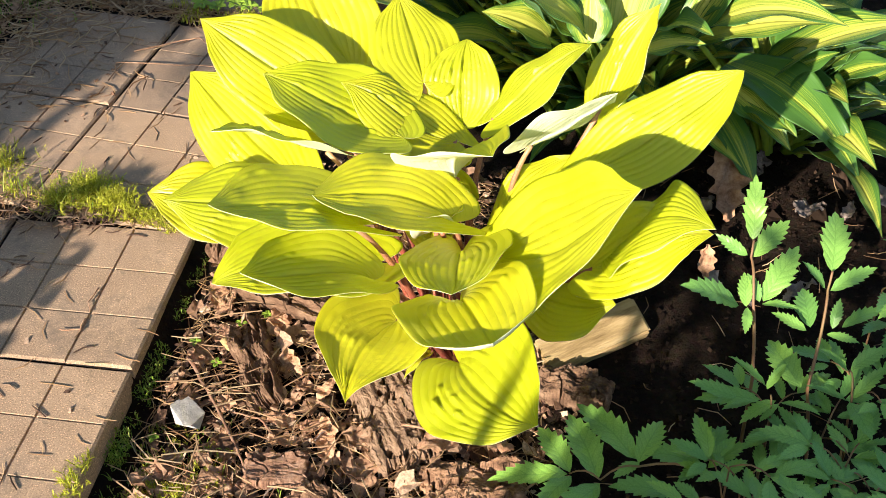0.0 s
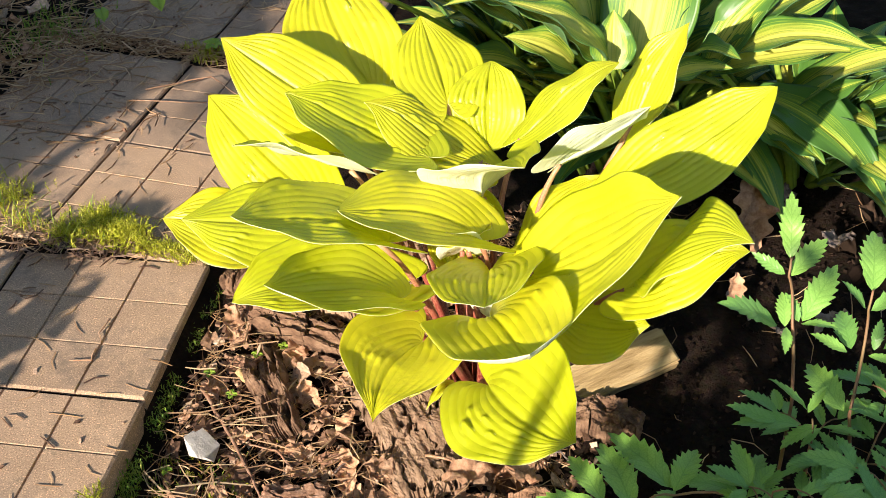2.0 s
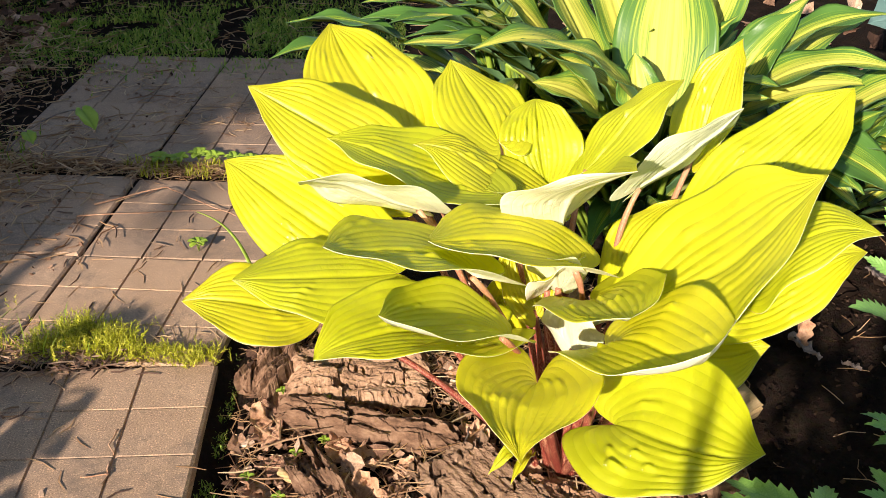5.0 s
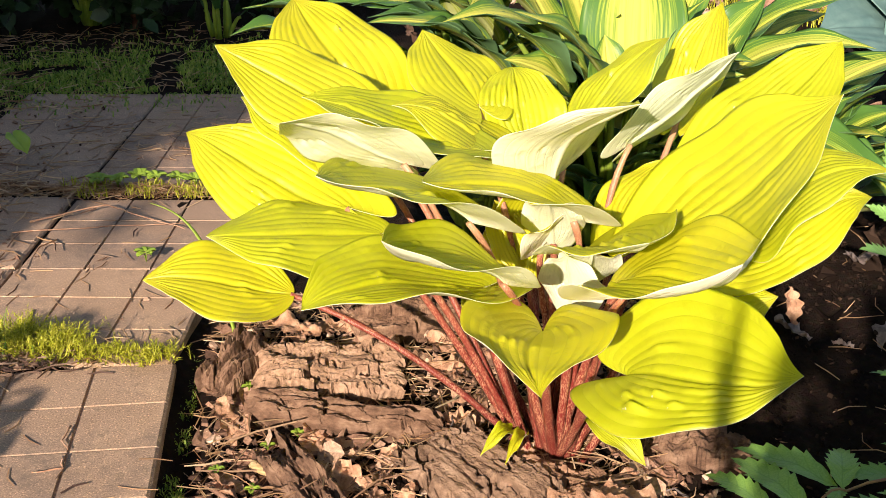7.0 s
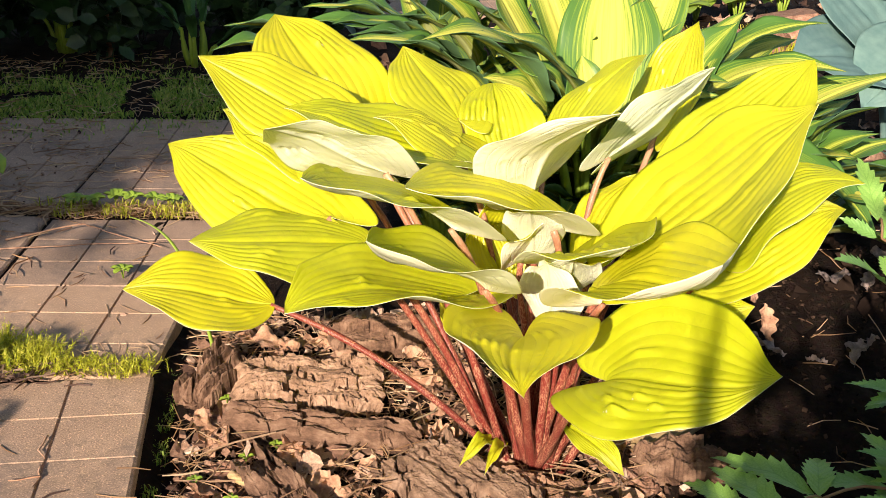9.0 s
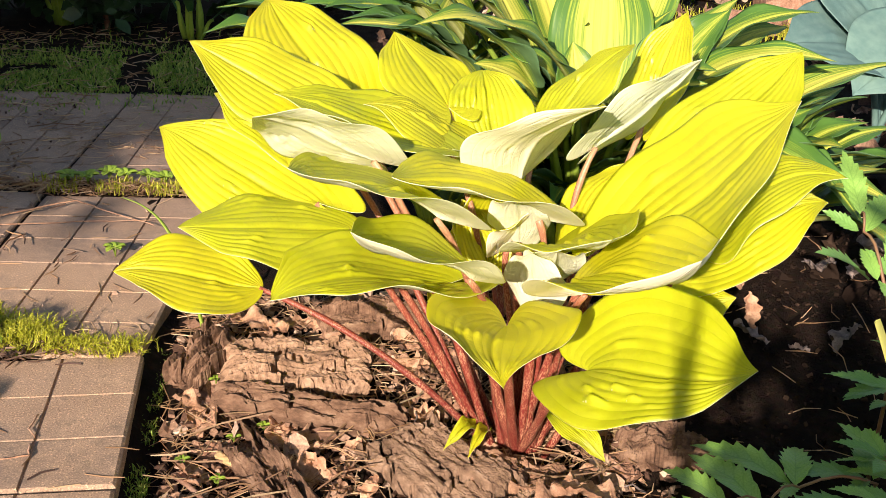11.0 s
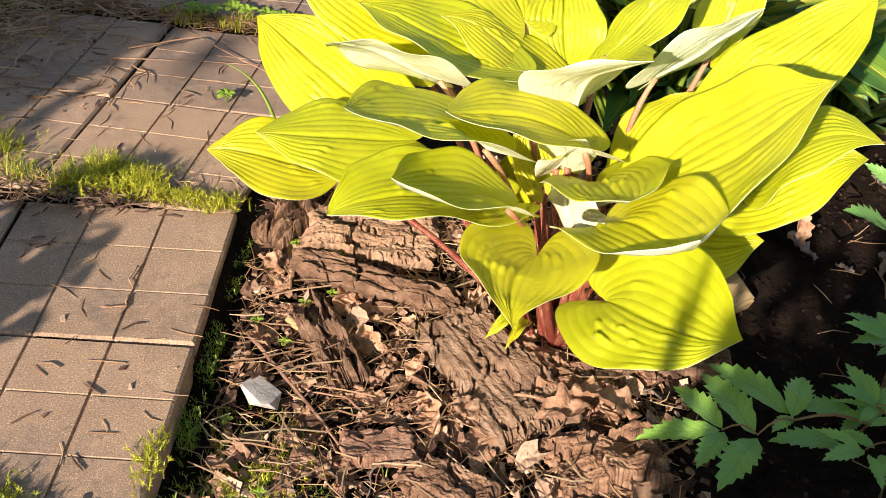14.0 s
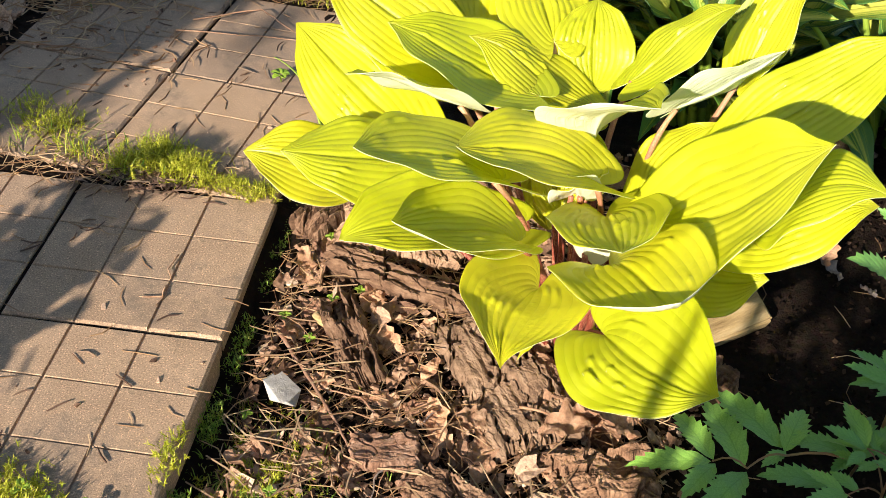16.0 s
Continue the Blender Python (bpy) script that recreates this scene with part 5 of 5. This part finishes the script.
sprig_patch("moss_tuft", "bright yellow-green bushy moss tuft in the paving joint", mound(330, -0.200, 0.362, 0.026, 0.022, 0.026) + mound(230, -0.150, 0.342, 0.022, 0.014, 0.020) + mound(110, -0.245, 0.340, 0.014, 0.014, 0.012), MOSS, 1, 0.010, 0.034)
sprig_patch("moss_tuft", "small green moss tuft in the paving joint", mound(150, -0.085, 0.322, 0.030, 0.010, 0.010) + mound(110, -0.03, 0.312, 0.014, 0.010, 0.008), MOSS, 11, 0.006, 0.018)
sprig_patch("moss_tuft", "yellow-green moss and grass beside the path", mound(150, -0.39, 0.42, 0.025, 0.024, 0.012) + mound(90, -0.44, 0.46, 0.030, 0.022, 0.012) + mound(40, -0.33, 0.36, 0.02, 0.015, 0.006), MOSS, 2, 0.008, 0.024)
blade_patch("grass_tuft", "thin green grass blades in the paving joint", cushions(13, -0.45, -0.10, 0.36, 0.03, 5, 0.012), GRASS, 12, 0.015, 0.045, 0.0008, 1.6, "grass")
gap = []
for k in range(900):
    p = corner + turn7 @ Vector((-0.34 * rm.random() ** 1.4, rm.uniform(0.300, 0.372), 0))
    if noise.noise(Vector((p.x * 22, p.y * 22, 5))) > -0.15:
        gap.append((p.x, p.y, -0.004))
blade_patch("moss_tuft", "sparse green moss in the paving joint", gap, MOSS, 3, 0.008, 0.028, 0.0011, 1.2)
fill = []
for k in range(900):
    p = corner + turn7 @ Vector((-0.62 * rm.random(), rm.gauss(0.334, 0.016), 0))
    fill.append((p.x, p.y, rm.uniform(-0.008, 0.002)))
needles("needle_litter", "dry needles packed into the paving joint", fill, NEEDLE, 8, 0.02, 0.05)
sprig_patch("moss_tuft", "moss cushion at the corner of the path", mound(60, -0.004, -0.200, 0.010, 0.018, 0.008), MOSS, 4, 0.006, 0.016)
sprig_patch("moss_tuft", "yellow-green moss and clover at the path's near end", mound(480, -0.225, -0.275, 0.045, 0.018, 0.012) + mound(160, -0.14, -0.30, 0.03, 0.012, 0.008), MOSS, 5, 0.006, 0.018)
edge = [(rm.uniform(0.0, 0.024), y, rm.uniform(-0.06, -0.028)) for y in [rm.uniform(-0.45, 0.36) for k in range(5600)] if noise.noise(Vector((y * 14, 3, 0))) > (-0.12 if y > -0.06 else 0.16)]
blade_patch("edge_moss", "dark green moss along the slab edges", edge, GRASS, 6, 0.003, 0.009, 0.0008, 1.4)
front = [(rm.gauss(0.10, 0.05), rm.gauss(-0.22, 0.07), -0.06) for k in range(1500)]
blade_patch("front_moss", "low moss and grass in the front of the bed", front, GRASS, 7, 0.003, 0.014, 0.0008, 1.3, "grass")
sprig_patch("front_moss", "yellow-green moss cushions in the front of the bed", [(x, y, ground_z(x, y) + 0.006 * rm.random()) for x, y in [(rm.gauss(0.085, 0.045), rm.gauss(-0.20, 0.07)) for k in range(620)] if x > 0.02 and noise.noise(Vector((x * 25, y * 25, 8))) > -0.05], MOSS, 17, 0.006, 0.016)
strip = [(x, y, -0.008) for x, y in [(rm.uniform(-1.1, 0.25), rm.gauss(1.78, 0.14)) for k in range(15000)] if noise.noise(Vector((x * 9, y * 9, 2))) > -0.25]
blade_patch("moss_strip", "mossy grass strip at the far end of the path", strip, GRASS, 8, 0.006, 0.020, 0.0018, 1.6, "grass")
lefts = [(rm.gauss(-0.56, 0.05), rm.gauss(1.0, 0.06), 0.0) for k in range(350)]
blade_patch("grass_tuft", "small grass tuft beside the path", lefts, GRASS, 9, 0.01, 0.035, 0.0012, 1.0, "grass")


def seedling(place, size, seed, label="tiny green weed seedling", mat=None, count=5):
    t = thing("seedling", place, label, "plant", "weed seedlings")
    r = random.Random(seed)
    for k in range(count):
        a = k * 6.283 / count + r.uniform(-0.2, 0.2)
        v, f, uvs, slots = leaf_mesh("leaf", size, size * 0.42, 0.15, 0.2, 0.2, lambda u: math.sqrt(max(0.0, 1 - (2 * u ** 0.8 - 1) ** 2)), nu=8, nv=8, ribs=2, rib=0, ruffle=0, pucker=0, seed=k)
        ob = mesh_ob("leaf", v, f, [mat or CLOVER, mat or CLOVER], t, uvs=uvs, slots=slots)
        d = Vector((math.cos(a), math.sin(a), 0))
        base = d * size * 0.25 + Vector((0, 0, size * 0.9))
        ob.matrix_basis = blade_pose(base, base + d * size + Vector((0, 0, size * r.uniform(-0.1, 0.4))), 0)
        sv, sf = tube([Vector((0, 0, -0.003)), base * 0.6, base], [size * 0.04] * 3, 5)
        mesh_ob("stalk", sv, sf, CLOVER, t)
    return t


seedling((-0.078, 0.635, 0.0), 0.014, 1, "small pale weed in the paving joint", None, 6)
for k, (x, y) in enumerate(((-0.165, 0.968), (-0.10, 0.975), (-0.06, 0.965), (-0.03, 0.955), (-0.13, 0.985), (-0.20, 0.975))):
    seedling((x, y, 0.0), 0.017, 60 + k, "bright green weed rosette in the paving joint", None, 6)
for k, (x, y) in enumerate(((0.152, 0.235), (0.15, 0.16), (0.115, 0.14), (0.10, 0.06), (0.13, 0.19), (0.09, 0.25), (0.16, 0.21), (0.06, 0.09), (0.22, 0.24), (0.05, -0.08), (0.11, -0.20), (0.04, -0.25), (0.15, -0.25))):
    seedling((x, y, ground_z(x, y) + 0.012), 0.0075, 10 + k, "tiny pale green weed seedling", None, 4)
for k, (x, y) in enumerate(((-0.15, -0.27), (-0.11, -0.29), (-0.19, -0.26), (-0.07, -0.285), (-0.22, -0.29))):
    seedling((x, y - 0.012, 0.0), 0.011, 40 + k, "bright clover at the edge of the path", None, 3)


def fallen_leaf_plant():
    t = thing("sapling", (-0.50, 1.02, 0.0), "thin sapling with two yellow-green leaves", "plant")
    for k, (b, tip, h) in enumerate((((0.13, 0.10, 0.055), (0.165, 0.045, 0.035), 0.02), ((0.04, 0.03, 0.04), (0.06, -0.005, 0.03), 0.014))):
        v, f, uvs, slots = leaf_mesh("leaf", (Vector(tip) - Vector(b)).length, h, 0.1, 0.2, 0.2, hosta_profile, nu=10, nv=10, seed=k)
        ob = mesh_ob("leaf", v, f, [CLOVER, CLOVER], t, uvs=uvs, slots=slots)
        ob.matrix_basis = blade_pose(b, tip, 0)
        sv, sf = tube(bezier(Vector((0, 0, 0)), Vector((0.02, 0.02, 0.05)), Vector(b) + Vector((-0.03, 0, 0.01)), Vector(b), 6), [0.0015] * 7, 5)
        mesh_ob("stem", sv, sf, GREYLEAF, t)


fallen_leaf_plant()


def grass_leaf():
    """One tall grass leaf with a folded blade, rising from the soil in front of the bed and ending in a thin tip."""
    root, bend, tip = Vector((0.45, -0.88, -0.08)), Vector((0.40, -0.905, 0.42)), Vector((0.296, -0.924, 0.623))
    path = [root * (1 - k) ** 2 + bend * 2 * k * (1 - k) + tip * k * k for k in [i / 24 for i in range(25)]]
    across = Vector((0.86, 0.45, 0.25)).normalized()
    verts, faces = [], []
    for i, p in enumerate(path):
        w = 0.0042 * min(1.0, 0.35 + i / 9) * min(1.0, (25 - i) / 8) ** 0.8
        fold = Vector((0.3, -0.6, 0.2)) * w * 0.5
        for side, off in ((-1, 0), (0, 1), (1, 0)):
            verts.append(p + across * w * side - fold * off)
        for side, off in ((1, 0), (0, 1), (-1, 0)):
            verts.append(p + across * w * side * 0.96 - fold * off - Vector((0, -0.0004, 0)))
    for i in range(24):
        for k in range(6):
            faces.append((i * 6 + k, i * 6 + (k + 1) % 6, i * 6 + 6 + (k + 1) % 6, i * 6 + 6 + k))
    return tagged(mesh_ob("grass_leaf", verts, faces, GRASSLEAF), "tall yellow-green grass leaf rising in front of the bed", "grass")


GRASSLEAF = plain_leaf("tall_grass_leaf", (0.42, 0.46, 0.12), (0.56, 0.57, 0.20), 0.45, 0.35, 12)
grass_leaf()
seedling((-0.80, 1.22, 0.0), 0.062, 71, "broad-leaved yellow-green plant at the shaded bed edge", None, 7)
seedling((-0.90, 1.02, 0.0), 0.050, 72, "broad-leaved yellow-green plant at the shaded bed edge", None, 6)

# a bare curved flower stalk lying over the paving edge
v, f = tube(bezier(Vector((0.075, 0.36, -0.03)), Vector((0.045, 0.39, 0.13)), Vector((0.02, 0.42, 0.152)), Vector((-0.034, 0.44, 0.162)), 16), [0.0058 - 0.0003 * k for k in range(17)], 8, 0.5)
tagged(mesh_ob("fallen_stalk", v, f, CLOVER), "yellowing bent leaf stalk leaning over the path", "stalk")


# ---- shrubs, trees and the far ground ----
def leaf_cloud(spots, size, seed):
    """Verts and faces of many small pointed leaves at the given spots."""
    r = random.Random(seed)
    verts, faces = [], []
    for p in spots:
        m = Matrix.Translation(p) @ Euler((r.uniform(-1.2, 1.2), r.uniform(-1.2, 1.2), r.uniform(0, 6.28))).to_matrix().to_4x4()
        s = size * r.uniform(0.6, 1.3)
        n0 = len(verts)
        for x, y, z in ((0, 0, 0), (0.32, 0.35, 0.05), (0.26, 0.7, 0.03), (0, 1, -0.1), (-0.26, 0.7, 0.03), (-0.32, 0.35, 0.05), (0, 0.5, -0.04)):
            verts.append(m @ (Vector((x, y, z)) * s))
        faces += [(n0, n0 + 1, n0 + 6), (n0 + 1, n0 + 2, n0 + 6), (n0 + 2, n0 + 3, n0 + 6), (n0 + 3, n0 + 4, n0 + 6), (n0 + 4, n0 + 5, n0 + 6), (n0 + 5, n0, n0 + 6)]
    return verts, faces


def shrub(place, radius, height, leaves, size, seed, mat, label, stems=7):
    t = thing("shrub", place, label, "shrub", "shrubs round the bed")
    r = random.Random(seed)
    spots = []
    for k in range(stems):
        a = k * 2.399
        top = Vector((math.cos(a) * radius * r.uniform(0.3, 0.9), math.sin(a) * radius * r.uniform(0.3, 0.9), height * r.uniform(0.75, 1.0)))
        path = bezier(Vector((0, 0, -0.02)), Vector((0, 0, height * 0.3)), top * 0.7, top, 8)
        v, f = tube(path, [0.012 * height + 0.002 - 0.001 * height * i for i in range(9)], 6)
        mesh_ob("stem", v, f, BARK, t)
        for j in range(leaves // stems):
            q = path[r.randrange(2, 9)]
            spots.append(q + Vector((r.gauss(0, radius * 0.3), r.gauss(0, radius * 0.3), r.gauss(0, height * 0.12))))
    spots = [q for q in spots if q.z > 0.01]
    v, f = leaf_cloud(spots, size, seed)
    mesh_ob("foliage", v, f, mat, t)
    return t


def tree(place, height, crown_r, leaves, seed, label, lowest=0.35):
    t = thing("tree", place, label, "tree", "garden trees behind")
    r = random.Random(seed)
    trunk = [Vector((0.06 * math.sin(k * 0.9 + seed), 0.06 * math.cos(k * 1.1), height * k / 10 - 0.1)) for k in range(11)]
    v, f = tube(trunk, [0.13 * (1 - 0.085 * k) for k in range(11)], 10)
    mesh_ob("trunk", v, f, BARK, t)
    spots = []
    for k in range(26):
        h = lowest + (0.98 - lowest) * k / 26
        p = trunk[min(10, int(h * 10))]
        a = k * 2.399
        reach = crown_r * math.sqrt(max(0.05, 1 - ((h - 0.5) / 0.52) ** 2)) * r.uniform(0.75, 1.0)
        end = p + Vector((math.cos(a) * reach, math.sin(a) * reach, r.uniform(0.0, 0.35) * reach))
        path = bezier(p, p.lerp(end, 0.3) + Vector((0, 0, 0.15)), p.lerp(end, 0.7) + Vector((0, 0, 0.1)), end, 8)
        v, f = tube(path, [0.035 - 0.0036 * i for i in range(9)], 6)
        mesh_ob("limb", v, f, BARK, t)
        for j in range(leaves // 26):
            q = path[r.randrange(2, 9)]
            spots.append(q + Vector((r.gauss(0, 0.17), r.gauss(0, 0.17), r.gauss(0, 0.17))))
    v, f = leaf_cloud(spots, 0.15, seed)
    mesh_ob("crown", v, f, DARKBUSH, t)
    return t


# unseen shrubs and trees, added out of view only to block the sun
shrub((0.10, -1.50, 0.0), 0.10, 0.66, 1100, 0.06, 31, DARKBUSH, "unseen bushy plant added to shade the right of the bed", 9)
shrub((0.24, -1.56, 0.0), 0.11, 0.63, 1100, 0.06, 32, DARKBUSH, "unseen bushy plant added to shade the right of the bed", 9)
shrub((0.42, -1.62, 0.0), 0.13, 0.62, 1100, 0.06, 33, DARKBUSH, "unseen bushy plant added to shade the right of the bed", 9)
shrub((-1.45, -1.45, 0.0), 0.22, 1.50, 3000, 0.08, 34, DARKBUSH, "unseen tall leafy shrub added to shade the far path", 11)
shrub((-0.63, -0.70, 0.0), 0.09, 0.38, 1800, 0.045, 3, DARKBUSH, "unseen small leafy shrub added to shade the near paving")
shrub((-1.86, -1.45, 0.0), 0.44, 1.7, 6200, 0.09, 23, DARKBUSH, "unseen tall leafy shrub added to shade the far path", 17)
tree((-4.62, -4.58, 0.0), 5.6, 1.9, 24000, 2, "unseen leafy tree added to shade the path", 0.12)
shrub((0.28, -2.49, 0.0), 0.48, 1.20, 3600, 0.10, 21, DARKBUSH, "unseen leafy shrub added to shade the bed", 17)
shrub((1.08, -2.83, 0.0), 0.55, 1.16, 2800, 0.10, 22, DARKBUSH, "unseen leafy shrub added to shade the bed", 17)
tree((-7.4, -3.6, 0.0), 6.0, 2.0, 12000, 4, "unseen leafy tree added to shade the path", 0.12)
# planting in view beyond the path and behind the bed
shrub((-0.75, 2.55, 0.0), 0.35, 0.7, 1500, 0.06, 5, DARKBUSH, "dark leafy shrub in deep shade beyond the path", 11)
shrub((-1.6, 2.2, 0.0), 0.5, 1.0, 1500, 0.07, 6, DARKBUSH, "dark leafy shrub in deep shade beyond the path", 11)
shrub((-0.25, 2.85, 0.0), 0.4, 0.7, 1300, 0.07, 7, DARKBUSH, "dark leafy shrub in deep shade beyond the path", 11)
for k, (x, y) in enumerate(((-1.05, 2.25), (-0.72, 2.18), (-0.30, 2.28), (0.08, 2.40), (-0.55, 2.60), (0.30, 2.62), (-1.35, 1.85))):
    shrub((x, y, 0.0), 0.20, 0.34, 800, 0.055, 50 + k, DARKBUSH, "low dark leafy plant in deep shade beyond the path", 8)
shrub((-1.25, 1.25, 0.0), 0.22, 0.28, 420, 0.06, 8, DARKBUSH, "low dark shrub beside the needle heap", 8)
shrub((1.0, 2.3, 0.0), 0.25, 0.3, 500, 0.06, 9, CLOVER, "low bright green plant behind the hostas", 8)
shrub((2.2, 2.4, 0.0), 0.5, 0.8, 1300, 0.07, 10, CLOVER, "leafy green shrub behind the bed", 9)
shrub((2.3, 1.2, 0.0), 0.4, 0.6, 900, 0.07, 11, CLOVER, "leafy green shrub behind the bed", 9)
for k, (x, y) in enumerate(((1.49, 2.70), (1.60, 2.62), (1.66, 2.84), (1.38, 2.55), (1.78, 2.70))):
    seedling((x, y, ground_z(x, y)), 0.085, 90 + k, "bright green leafy weed on reddish earth", None, 8)
blade_patch("moss_patch", "yellow-green moss on reddish earth behind the hostas", [(rm.gauss(1.55, 0.16), rm.gauss(2.3, 0.12), -0.01) for k in range(1500)], MOSS, 15, 0.01, 0.04, 0.0018, 1.2)
# two invented plants out of view; their upright leaves throw shadow bands on the hosta
for x, y, k in ((0.0, -1.47, 41), (0.12, -1.52, 42)):
    band_caster = thing("strap_plant", (x, y, -0.03), "unseen tall strap-leaved plant added to cast narrow shadow bands", "plant")
    rosette(band_caster, 8, 0.13, 0.98, 0.010, [SHADE_LEAF, SHADE_LEAF], k)
shade_hosta = thing("hosta", (-0.42, 2.32, 0.0), "plain dark green hosta in deep shade beyond the path", "plant")
rosette(shade_hosta, 16, 0.32, 0.42, 0.07, [SHADE_LEAF, SHADE_LEAF], 15)
strap = thing("strap_plant", (-0.06, 2.12, 0.0), "green strap-leaved plant in shade beyond the path", "plant")
rosette(strap, 9, 0.24, 0.30, 0.014, [SHADE_LEAF, SHADE_LEAF], 16)
for i in range(2):
    for j in range(2):
        slab(0.62 + 0.302 * i, 2.95 + 0.302 * j, rs.uniform(-1, 1), -0.002)
